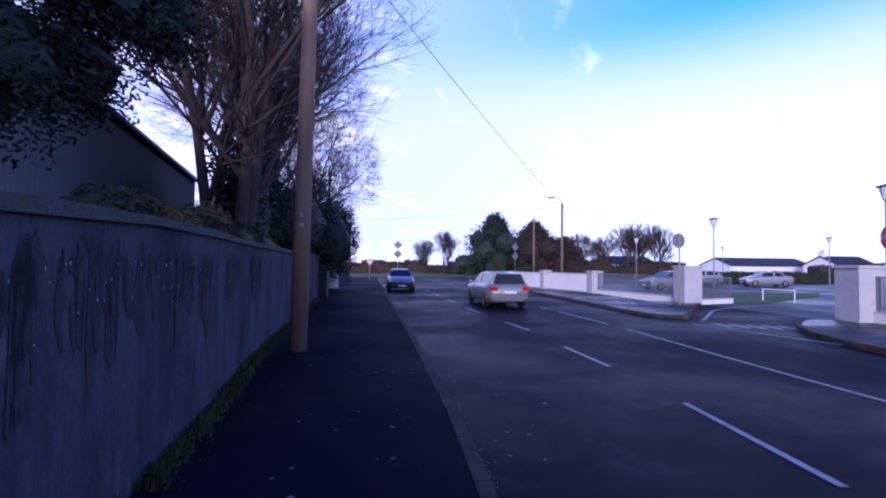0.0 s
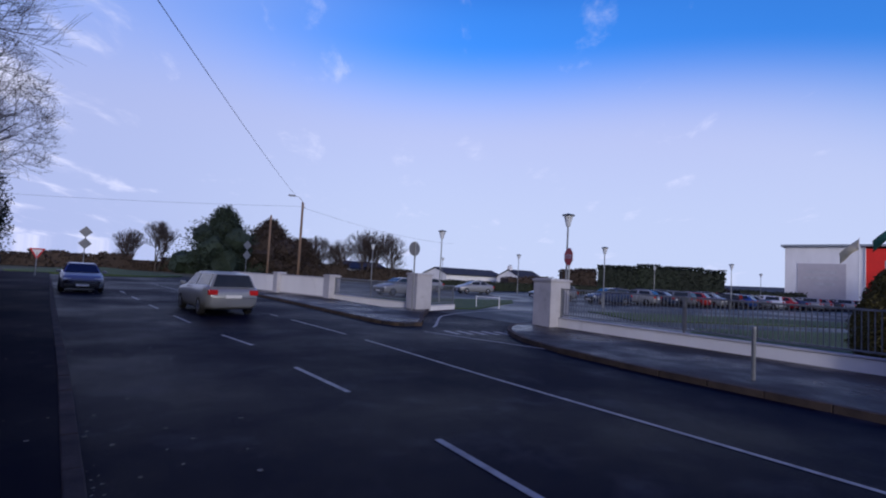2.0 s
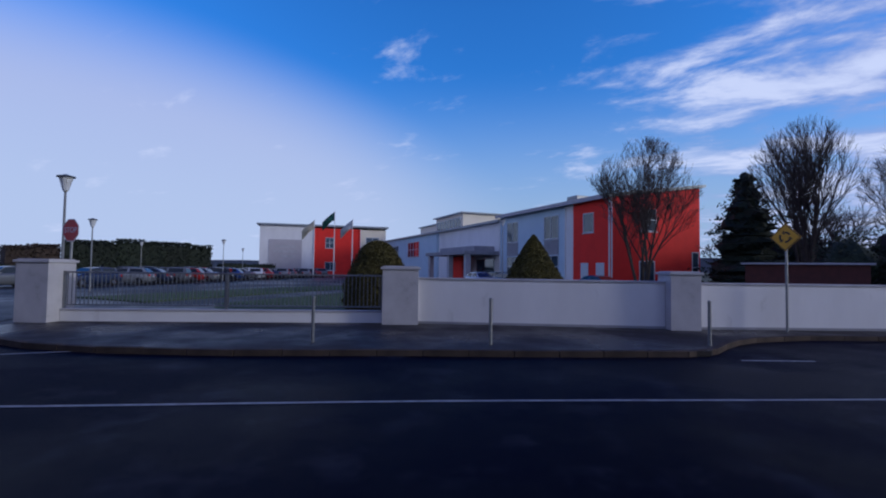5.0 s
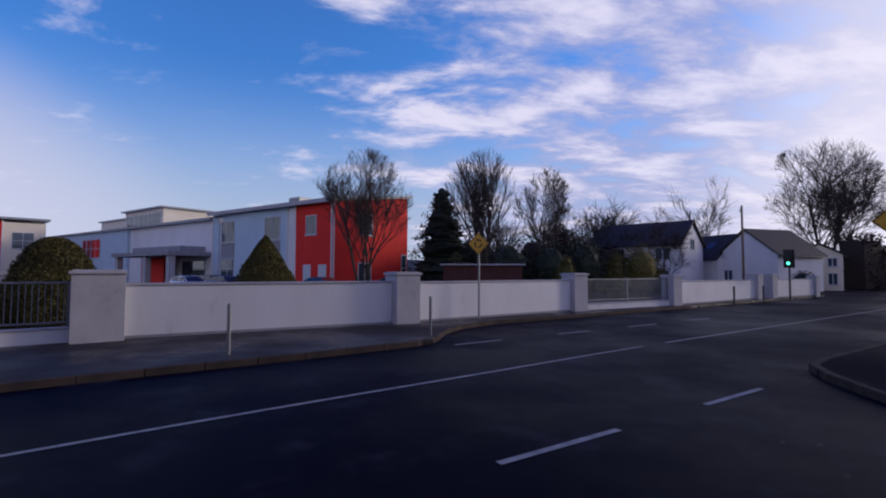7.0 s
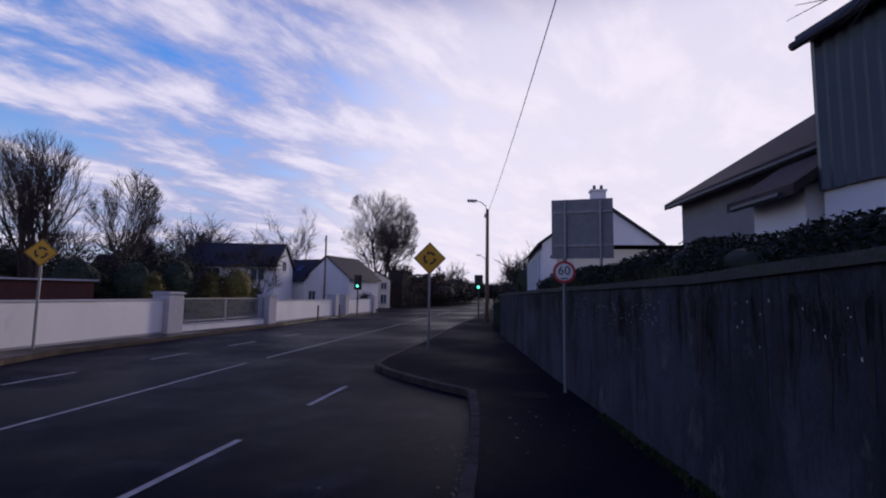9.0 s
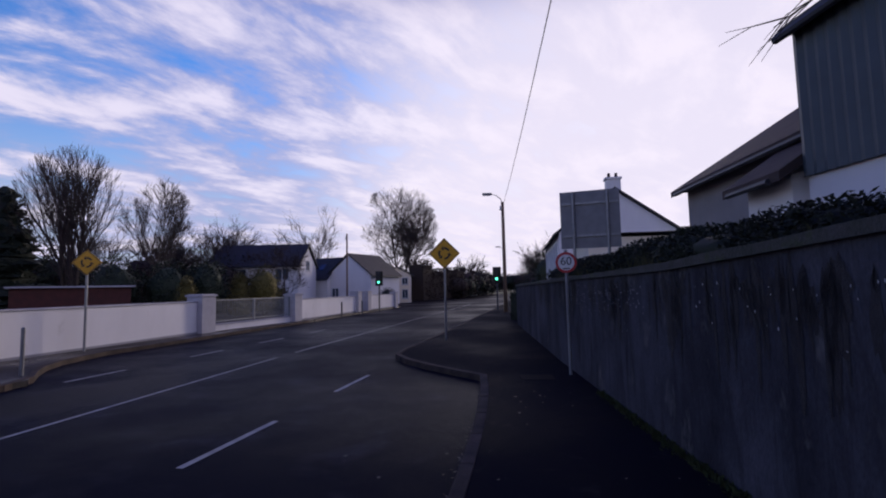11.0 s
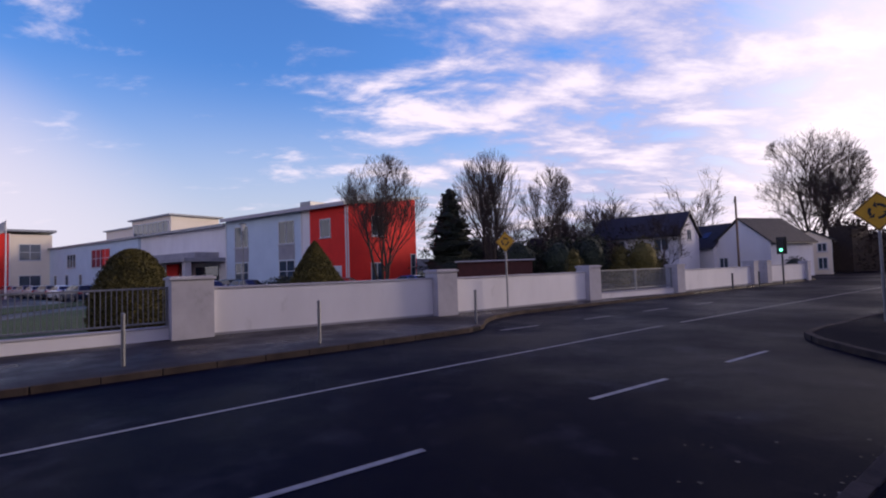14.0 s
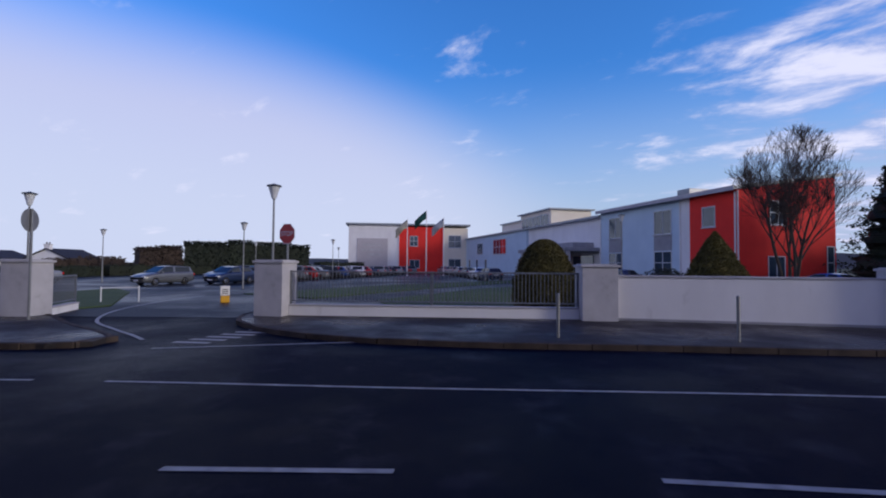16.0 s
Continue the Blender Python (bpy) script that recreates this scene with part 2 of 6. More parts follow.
CGLASS = mat("car_glass", (0.02, 0.025, 0.03), (0.015, 0.02, 0.022), 0.06, 2, 2)
CHROME = mat("chrome", (0.6, 0.6, 0.6), (0.5, 0.5, 0.5), 0.25, 5, 3, metal=1.0)
TAIL = mat("tail_lens", (0.50, 0.012, 0.012), (0.4, 0.01, 0.01), 0.25, 5, 3)
HEAD = mat("head_lens", (0.7, 0.72, 0.75), (0.6, 0.62, 0.65), 0.15, 5, 3)
GREENL = glow("green_light", (0.10, 0.95, 0.55), 3.0)
BINB = mat("bin_plastic", (0.018, 0.018, 0.024), (0.013, 0.013, 0.018), 0.55, 5, 4)


def paint(name, c):
    return mat(name, c, tuple(v * 0.9 for v in c), 0.32, 2, 4, coat=0.5, metal=0.25)


# ---- mesh helpers ----
def link(name, bm, material, parent=None, label="", kind="", category="", group="", smooth=False, at=None):
    me = bpy.data.meshes.new(name)
    bm.to_mesh(me)
    bm.free()
    if smooth:
        for f in me.polygons:
            f.use_smooth = True
    for m in (material if isinstance(material, (list, tuple)) else (material,)):
        me.materials.append(m)
    ob = new(name, me)
    if at is not None:
        ob.matrix_world = at
    if parent is not None:
        ob.parent = parent
    return tagged(ob, label, category, group, kind)


def part(name, bm, material, parent, label="", smooth=False):
    return link(name, bm, material, parent, label, smooth=smooth)


def thing(name, x, y, z=0.0, turn=0.0, label="", category="", group=""):
    ob = new(name)
    ob.matrix_world = pose(x, y, z, 0, 0, turn)
    return tagged(ob, label, category, group)


def box(bm, x0, x1, y0, y1, z0, z1, bevel=0.0, m=None, mi=0):
    m = m or Matrix()
    vs = [bm.verts.new(m @ Vector((x, y, z))) for z in (z0, z1) for y in (y0, y1) for x in (x0, x1)]
    fs = [bm.faces.new([vs[i] for i in q]) for q in ((0, 2, 3, 1), (4, 5, 7, 6), (0, 1, 5, 4), (2, 6, 7, 3), (0, 4, 6, 2), (1, 3, 7, 5))]
    for f in fs:
        f.material_index = mi
    if bevel:
        es = list({e for f in fs for e in f.edges})
        bmesh.ops.bevel(bm, geom=es, offset=bevel, segments=2, affect="EDGES", profile=0.6)
    return bm


def prism(bm, pts, z0, z1):
    """A flat outline in x and y, drawn up from z0 to z1."""
    lo = [bm.verts.new((x, y, z0)) for x, y in pts]
    hi = [bm.verts.new((x, y, z1)) for x, y in pts]
    n = len(pts)
    bm.faces.new(lo[::-1])
    bm.faces.new(hi)
    for i in range(n):
        bm.faces.new((lo[i], lo[(i + 1) % n], hi[(i + 1) % n], hi[i]))
    bmesh.ops.recalc_face_normals(bm, faces=bm.faces)
    return bm


def slab(bm, pts, y0, y1, m=None):
    """A flat outline in x and z, drawn from y0 to y1."""
    m = m or Matrix()
    lo = [bm.verts.new(m @ Vector((x, y0, z))) for x, z in pts]
    hi = [bm.verts.new(m @ Vector((x, y1, z))) for x, z in pts]
    n = len(pts)
    fs = [bm.faces.new(lo), bm.faces.new(hi[::-1])]
    for i in range(n):
        fs.append(bm.faces.new((lo[(i + 1) % n], lo[i], hi[i], hi[(i + 1) % n])))
    bmesh.ops.recalc_face_normals(bm, faces=fs)
    return bm


def tube(bm, pts, radii, sides=8, cap=True):
    """A round bar along points."""
    rings = []
    pts = [Vector(p) for p in pts]
    if isinstance(radii, (int, float)):
        radii = [radii] * len(pts)
    for i, p in enumerate(pts):
        d = (pts[min(i + 1, len(pts) - 1)] - pts[max(i - 1, 0)]).normalized()
        a = d.orthogonal().normalized() if i == 0 else (prev - d * prev.dot(d)).normalized()
        prev = a
        b = d.cross(a)
        rings.append([bm.verts.new(p + (a * math.cos(k * math.tau / sides) + b * math.sin(k * math.tau / sides)) * radii[i]) for k in range(sides)])
    for r, s in zip(rings, rings[1:]):
        for k in range(sides):
            bm.faces.new((r[k], r[(k + 1) % sides], s[(k + 1) % sides], s[k]))
    if cap:
        bm.faces.new(rings[0][::-1])
        bm.faces.new(rings[-1])
    return bm


def BM():
    return bmesh.new()

# ---- plan of the road: everything follows these lines ----
def lerp_line(pts, y):
    if y <= pts[0][1]:
        (x0, y0), (x1, y1) = pts[0], pts[1]
    elif y >= pts[-1][1]:
        (x0, y0), (x1, y1) = pts[-2], pts[-1]
    else:
        i = next(k for k in range(len(pts) - 1) if pts[k + 1][1] >= y)
        (x0, y0), (x1, y1) = pts[i], pts[i + 1]
    return x0 + (x1 - x0) * (y - y0) / (y1 - y0)


def soft_line(pts, y, r=1.6):
    return sum(lerp_line(pts, y + d * r) for d in (-1, -0.5, 0, 0.5, 1)) / 5


CENTRE = [(9.0, -110), (7.0, -40), (6.70, -17.5), (6.55, -6.5), (6.22, -1), (6.10, 3), (5.65, 7), (5.48, 10), (5.35, 13), (4.76, 17.4), (2.2, 37), (-1.2, 62)]
KERB_N = [(0.70, -5.0), (0.27, -1.5), (0.16, 3.4), (-0.06, 5.2), (-0.58, 9.8), (-1.98, 20.9), (-3.78, 35.9), (-7.0, 62)]
WALL_N = [(0.65, -16.6), (-0.85, -6.1), (-1.36, -3.0), (-1.78, -0.5), (-2.08, 1.0), (-2.42, 3.0), (-2.70, 4.7), (-3.25, 7.3), (-4.45, 15), (-5.55, 22.5), (-6.9, 32), (-8.1, 47.5)]
KERB_F = [(9.5, -2.8), (9.4, 0), (9.3, 4), (9.1, 7), (9.25, 9.5), (9.75, 11.5)]
PATH_Z = 0.08


def strip(bm, line_a, line_b, y0, y1, z, step=1.5, crown=0.0):
    n = max(2, int((y1 - y0) / step))
    rows = []
    for i in range(n + 1):
        y = y0 + (y1 - y0) * i / n
        a, b = line_a(y), line_b(y)
        rows.append([bm.verts.new((a + (b - a) * k / 6, y, z + crown * (1 - (k / 3 - 1) ** 2))) for k in range(7)])
    for r, s in zip(rows, rows[1:]):
        for k in range(6):
            bm.faces.new((r[k], r[k + 1], s[k + 1], s[k]))
    return bm


def wall_run(pts, z0, z1a, z1b, thick, step=0.6, wob=0.0):
    """A wall along points of the plan, its back to the left of the way."""
    bm = BM()
    p = [Vector((x, y, 0)) for x, y in pts]
    fine = []
    for a, b in zip(p, p[1:]):
        n = max(1, int((b - a).length / step))
        fine += [a.lerp(b, i / n) for i in range(n)]
    fine.append(p[-1])
    rows = []
    for i, q in enumerate(fine):
        d = (fine[min(i + 1, len(fine) - 1)] - fine[max(i - 1, 0)]).normalized()
        nrm = Vector((-d.y, d.x, 0)) * thick
        f = i / (len(fine) - 1)
        top = z1a + (z1b - z1a) * f + wob * noise.noise(q * 0.9)
        low_ = z0 if not isinstance(z0, tuple) else z0[0] + (z0[1] - z0[0]) * f
        rows.append([bm.verts.new(v) for v in (q + Vector((0, 0, low_)), q + Vector((0, 0, top)), q + nrm + Vector((0, 0, top)), q + nrm + Vector((0, 0, low_)))])
    for r, s in zip(rows, rows[1:]):
        for k in range(4):
            bm.faces.new((r[k], s[k], s[(k + 1) % 4], r[(k + 1) % 4]))
    bm.faces.new(rows[0])
    bm.faces.new(rows[-1][::-1])
    bmesh.ops.recalc_face_normals(bm, faces=bm.faces)
    return bm


centre = lambda y: soft_line(CENTRE, y, 2.5)
kerb_n = lambda y: soft_line(KERB_N, y) if y > -4.5 else lerp_line(KERB_N, y)
wall_n = lambda y: lerp_line(WALL_N, y)

# ground: one sheet to the horizon
bm = BM()
g = [-4000, -900, -300, -150, -80, -40, 0, 40, 80, 150, 300, 900, 4000]
vs = [[bm.verts.new((x, y, -0.06)) for x in g] for y in g]
for r, s in zip(vs, vs[1:]):
    for k in range(len(g) - 1):
        bm.faces.new((r[k], r[k + 1], s[k + 1], s[k]))
link("ground", bm, FIELD, label="dull green winter fields", kind="structure")

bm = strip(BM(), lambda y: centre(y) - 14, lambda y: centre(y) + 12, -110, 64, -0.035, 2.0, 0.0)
link("road", bm, ASPHALT_SHADED, label="worn damp asphalt road, darkened and blued as in shade", kind="structure")

# near footway with its kerb, and the build-out by the yellow sign
near_edge = [(3.35, -60), (3.2, -30), (3.15, -12), (3.25, -8.0), (3.15, -7.0), (2.95, -6.55), (1.7, -5.22), (0.66, -4.45)]
y = -4.0
while y < 60:
    near_edge.append((kerb_n(y), y))
    y += 1.0
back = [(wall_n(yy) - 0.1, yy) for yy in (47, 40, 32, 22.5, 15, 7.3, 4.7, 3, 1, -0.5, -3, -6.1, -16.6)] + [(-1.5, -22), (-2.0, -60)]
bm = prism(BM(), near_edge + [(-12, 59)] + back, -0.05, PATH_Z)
link("pavement_near", bm, PATHWAY_SHADED, label="damp tarmac footpath beside the wall, coloured as in blue shade", kind="structure")


def kerb_row(name, pts, z0, z1, length=0.92, width=0.14, inward=1, lab="worn brownish concrete kerb stones"):
    """Kerb stones one by one along a line; returns the piece of the setting that carries them."""
    root = new(name)
    tagged(root, lab, kind="structure")
    p = [Vector((x, y, 0)) for x, y in pts]
    bm = box(BM(), 0, length - 0.012, -width / 2, width / 2, z0, z1, 0.015)
    me = bpy.data.meshes.new("kerb_stone")
    bm.to_mesh(me)
    bm.free()
    me.materials.append(KERB)
    acc, total = [0], 0
    for a, b in zip(p, p[1:]):
        total += (b - a).length
        acc.append(total)
    s = 0
    while s + length * 0.5 < total:
        def at(u):
            u = min(u, total - 1e-4)
            i = next(k for k in range(len(p) - 1) if acc[k + 1] > u)
            return p[i].lerp(p[i + 1], (u - acc[i]) / (acc[i + 1] - acc[i]))
        a, b = at(s), at(s + length)
        ob = new("kerb_stone", me)
        ob.matrix_world = Matrix.Translation((a.x, a.y, random.uniform(-0.006, 0.006))) @ Matrix.Rotation(math.atan2(b.y - a.y, b.x - a.x) + random.uniform(-0.006, 0.006), 4, "Z")
        ob.parent = root
        s += length
    return root


# far footway with the kerb that swings into the lay-by and the entrance
far_edge = [(13.2, -40), (12.95, -30), (12.45, -20), (12.3, -12), (12.2, -7.0), (11.6, -5.0), (10.6, -3.9), (9.6, -3.0)] + KERB_F[1:] + [(10.7, 13.1), (11.9, 14.3), (13.2, 14.9), (14.6, 15.0)]
bm = prism(BM(), far_edge[::-1] + [(13.6, -40), (14.5, -40), (14.4, -5), (14.7, 3), (14.6, 8)], -0.05, PATH_Z)
link("pavement_far", bm, PAVE, label="dark damp tarmac footpath in front of the school wall", kind="structure")
# corner island on the other side of the entrance
isl = [(7.35, 16.9), (7.45, 15.8), (7.9, 15.15), (8.5, 15.25), (9.2, 16.2), (10.2, 18.0), (11.7, 20.0), (12.6, 21.4), (10.4, 21.9), (10.0, 27), (6.9, 38), (5.7, 40), (5.2, 38.5), (6.3, 31), (7.0, 22)]
bm = prism(BM(), isl, -0.05, PATH_Z)
link("pavement_corner", bm, PAVE, label="dark tarmac footpath corner at the school entrance", kind="structure")

# school grounds: car park, lawns, driveway
bm = prism(BM(), [(14.4, -36), (60, -36), (110, 30), (110, 75), (16, 75), (11.2, 30), (12.4, 22), (13.4, 14)], -0.05, -0.022)
link("car_park", bm, DRIVE, label="damp asphalt car park and driveway of the school", kind="structure")


def lawn(name, pts):
    link(name, prism(BM(), pts, -0.05, 0.03), GRASS, label="short mown winter lawn", kind="structure")


lawn("lawn_front", [(15.0, -3.0), (15.0, 7.0), (16.6, 10.5), (21, 12.6), (34, 8.0), (42, 2.0), (30, -5)])
lawn("lawn_middle", [(21.5, 16.0), (36, 10.5), (50, 3.5), (52, 6), (38, 15.5), (24, 21)])
lawn("lawn_side", [(12.9, 22.6), (16, 22.0), (24, 28), (27, 31.5), (20, 31.5), (12.5, 31), (10.9, 29)])

# ---- road markings ----
def marks(name, spans, off, width, lab, z=-0.029):
    root = new(name)
    tagged(root, lab, kind="structure")
    for a, b in spans:
        bm = BM()
        n = max(1, int((b - a) / 1.2))
        rows = []
        for i in range(n + 1):
            yy = a + (b - a) * i / n
            x = off(yy)
            rows.append((bm.verts.new((x - width / 2, yy, z)), bm.verts.new((x + width / 2, yy, z))))
        for r, s in zip(rows, rows[1:]):
            bm.faces.new((r[0], r[1], s[1], s[0]))
        part("line_mark", bm, LINE, root)
    return root


dash_x = [(3.05, -60), (3.08, -4.75), (3.12, -1.3), (3.16, 0.4), (3.08, 3.1), (3.06, 5.4), (2.93, 7.6), (2.69, 9.6), (2.51, 12.2), (2.11, 14.0), (1.65, 16.7), (0.85, 22.4), (-1.0, 37)]
marks("lane_dashes", [(-4.75, -3.15), (-1.32, 0.42), (3.05, 5.38), (7.6, 9.58), (12.2, 14.0), (16.7, 18.8), (21.4, 23.2), (26, 28), (30.5, 32.5)],
      lambda yy: soft_line(dash_x, yy, 0.4), 0.088, "worn white broken lane line")
marks("centre_line", [(-7.0, 12.5), (-46, -8.0), (13.6, 17.4), (18.6, 19.3), (22, 30), (33, 44)], lambda yy: centre(yy), 0.08, "worn white solid centre line")
marks("lay_by_dashes", [(-4.9, -3.4), (-8.4, -7.0), (-11.9, -10.3), (-15.4, -14)], lambda yy: 9.2, 0.10, "worn white broken lay-by line")
bm = BM()
for k in range(6):
    box(bm, 8.6 + k * 0.42, 8.78 + k * 0.42, 13.05 - k * 0.12, 13.9 - k * 0.12, -0.033, -0.028)
link("entrance_hatching", bm, LINE, label="faint white hatched strip at the entrance", kind="structure")
bm = BM()
ctl = [Vector(p) for p in ((8.55, 15.0), (9.1, 15.7), (10.0, 17.0), (11.5, 18.9), (14.2, 20.7), (18, 22.0), (23, 22.8))]
ent = []
for i in range(len(ctl) - 1):
    p0, p1, p2, p3 = ctl[max(0, i - 1)], ctl[i], ctl[i + 1], ctl[min(len(ctl) - 1, i + 2)]
    for k in range(6):
        u = k / 6
        q = 0.5 * (2 * p1 + (p2 - p0) * u + (2 * p0 - 5 * p1 + 4 * p2 - p3) * u * u + (3 * p1 - p0 - 3 * p2 + p3) * u ** 3)
        ent.append((q.x, q.y))
for (x0, y0), (x1, y1) in zip(ent, ent[1:]):
    d = Vector((x1 - x0, y1 - y0, 0)).normalized()
    q = Vector((-d.y, d.x, 0)) * 0.05
    a, b = Vector((x0 + 0.25, y0 - 0.25, -0.02)), Vector((x1 + 0.25, y1 - 0.25, -0.016))
    bm.faces.new([bm.verts.new(v) for v in (a - q, b - q, b + q, a + q)])
link("entrance_edge_line", bm, LINE, label="worn white edge line curving into the school drive", kind="structure")
marks("entrance_give_way", [(9.4, 13.8)], lambda yy: 9.55 - (yy - 9.4) * 0.38, 0.10, "worn white line across the entrance")

# ---- near boundary wall ----
lower = [p for p in WALL_N if p[1] <= -0.5]
middle = [p for p in WALL_N if -0.5 <= p[1] <= 3.0]
upper = [p for p in WALL_N if 3.0 <= p[1] <= 22.5]
boundary_wall = new("wall_near")
tagged(boundary_wall, "old stained grey rendered boundary wall along the footpath", kind="structure")
part("wall_face", wall_run(lower, -0.05, 1.74, 1.87, 0.30), CONC, boundary_wall)
part("wall_face", wall_run(middle, -0.05, 1.87, 2.02, 0.30), CONC, boundary_wall)
part("wall_face", wall_run(upper, -0.05, 2.02, 2.00, 0.30), CONC, boundary_wall)
off = lambda pts, d: [(x + d, y) for x, y in pts]
part("coping", wall_run(off(lower, 0.045), (1.73, 1.86), 1.81, 1.94, 0.42, 0.35, 0.03), COPING, boundary_wall, "dark weathered coping with moss")
part("coping", wall_run(off(middle, 0.045), (1.86, 2.01), 1.94, 2.09, 0.42, 0.35, 0.03), COPING, boundary_wall, "dark weathered coping with moss")
part("coping", wall_run(off(upper, 0.045), (2.01, 1.99), 2.09, 2.08, 0.42, 0.35, 0.03), COPING, boundary_wall, "dark weathered coping with moss")
# deeper stains: shallow spalled patches under the coping
bm = BM()
def patch(yy, z0, z1, w, ragged=0.3, n=26):
    """A ragged stain on the wall face between two heights."""
    pts = []
    for i in range(n):
        a = i * math.tau / n
        r = 1 + random.uniform(-ragged, ragged)
        dy = w * r * math.cos(a)
        pts.append(bm.verts.new((wall_n(yy + dy) + 0.005, yy + dy, (z0 + z1) / 2 + (z1 - z0) / 2 * r * math.sin(a))))
    bm.faces.new(pts)


patch(1.60, 1.50, 1.86, 0.085)
patch(1.52, 0.95, 1.50, 0.03, 0.5)
patch(1.38, 1.40, 1.62, 0.06, 0.5)
crack = [(2.02, 1.88), (2.11, 1.76), (2.15, 1.64), (2.24, 1.55), (2.27, 1.44), (2.38, 1.34)]
for (ya, za), (yb, zb) in zip(crack, crack[1:]):
    q = [(ya - 0.012, za), (ya + 0.012, za), (yb + 0.010, zb), (yb - 0.010, zb)]
    bm.faces.new([bm.verts.new((wall_n(a) + 0.006, a, b)) for a, b in q])
rs = random.Random(77)
for k in range(420):
    yy = rs.uniform(-9.5, 9.0)
    if noise.noise(Vector((yy * 1.1, 7.0, 0))) < -0.12:
        continue
    L = rs.uniform(0.12, 0.95) * (0.6 + 0.5 * rs.random())
    patch(yy, 1.80 - L, 1.80 + rs.uniform(-0.06, 0.02), rs.uniform(0.012, 0.06), 0.5, 14)
STAIN = mat("damp_stain", (0.014, 0.013, 0.015), (0.040, 0.037, 0.040), 0.95, 4, 8, 0.6, 60)
part("damp_stains", bm, STAIN, boundary_wall)
# pale lichen specks
bm = BM()
for k in range(300):
    yy = -1.2 - abs(rs.gauss(0, 3.4)) if k % 3 else rs.uniform(0, 9)
    zz = 1.72 - abs(rs.gauss(0, 0.24))
    if yy > -9.5 and zz > 0.4:
        patch(yy, zz, zz + rs.uniform(0.008, 0.03), rs.uniform(0.004, 0.009), 0.4, 6)
for v in bm.verts:
    v.co.x += 0.003
part("lichen_specks", bm, mat("lichen", (0.52, 0.52, 0.53), (0.22, 0.22, 0.23), 0.95, 9, 4), boundary_wall)
# moss and grass along the foot of the wall
bm = BM()
for k in range(9000):
    yy = random.uniform(-3, 21)
    dense = 1.0 if yy > 1.5 else 0.45
    u = abs(random.gauss(0, 0.11)) * dense
    if noise.noise(Vector((yy * 1.7, 4.0, 0))) < -0.35:
        continue
    p = Vector((wall_n(yy) + 0.01 + u, yy, PATH_Z - 0.004))
    hgt = max(0.012, (0.16 - u * 0.5) * random.uniform(0.2, 1.0) * dense)
    d = Vector((random.uniform(-0.02, 0.03), random.uniform(-0.03, 0.03), hgt))
    w = Vector((random.uniform(-1, 1), random.uniform(-1, 1), 0)).normalized() * random.uniform(0.008, 0.02)
    bm.faces.new([bm.verts.new(q) for q in (p - w, p + w, p + d + w * 0.5, p + d - w * 0.4)])
tagged(link("moss_strip", bm, MOSS, label="green moss growing along the foot of the wall"), category="moss", kind="stuff")
# earth bank behind the wall
bm = BM()
rows = []
for k in range(28):
    yy = -16.5 + k * 2.0
    x = wall_n(yy) - 0.28
    rows.append([bm.verts.new((x - d, yy, z)) for d, z in ((0, 1.55), (2.0, 1.75), (5.0, 1.5), (14, 1.2), (30, 0.8), (60, -0.1))])
for r, s in zip(rows, rows[1:]):
    for k in range(5):
        bm.faces.new((r[k + 1], r[k], s[k], s[k + 1]))
link("bank", bm, SOIL, label="raised earth behind the old wall", kind="structure")
# further wall past the bin
bm = wall_run([(-6.95, 32.3), (-7.6, 40), (-8.1, 47.5)], -0.05, 1.55, 1.45, 0.25)
link("wall_near_2", bm, CONC, label="grey rendered garden wall", kind="structure")

# ---- school front wall: pillars, panels, railings ----
def pillar(x, y, w, h, turn=0.0, d=None):
    ob = thing("gate_pillar", x, y, 0.0, turn, "grey-white rendered wall pillar with a flat cap", "pillar", "wall pillars")
    d = d or w
    part("shaft", box(BM(), -w / 2, w / 2, -d / 2, d / 2, 0, h - 0.10, 0.012), PILLAR, ob)
    bm = box(BM(), -w / 2 - 0.05, w / 2 + 0.05, -d / 2 - 0.05, d / 2 + 0.05, h - 0.10, h - 0.03, 0.012)
    box(bm, -w / 2 + 0.02, w / 2 - 0.02, -d / 2 + 0.02, d / 2 - 0.02, h - 0.03, h, 0.01)
    part("cap", bm, PILLAR, ob)
    return ob


def panel(a, b, h, trim=0.28, t=0.22, lab="white rendered wall panel with a grey base", base_h=0.15):
    a, b = Vector((*a, 0)), Vector((*b, 0))
    L = (b - a).length
    ob = thing("wall_panel", a.x, a.y, 0.0, math.degrees(math.atan2(b.y - a.y, b.x - a.x)), lab, "wall", "school front wall")
    part("plinth", box(BM(), 0, L, -t / 2 - 0.02, t / 2 + 0.02, -0.05, base_h, 0.006), PLINTH, ob)
    part("render_face", box(BM(), 0, L, -t / 2, t / 2, base_h, h - 0.06, 0.004), WHITE, ob)
    part("coping", box(BM(), 0, L, -t / 2 - 0.035, t / 2 + 0.035, h - 0.06, h, 0.012), PILLAR, ob)
    return ob


BAR = box(BM(), -0.011, 0.011, -0.011, 0.011, 0, 1)
BARM = bpy.data.meshes.new("bar")
BAR.to_mesh(BARM)
BAR.free()
BARM.materials.append(STEEL)


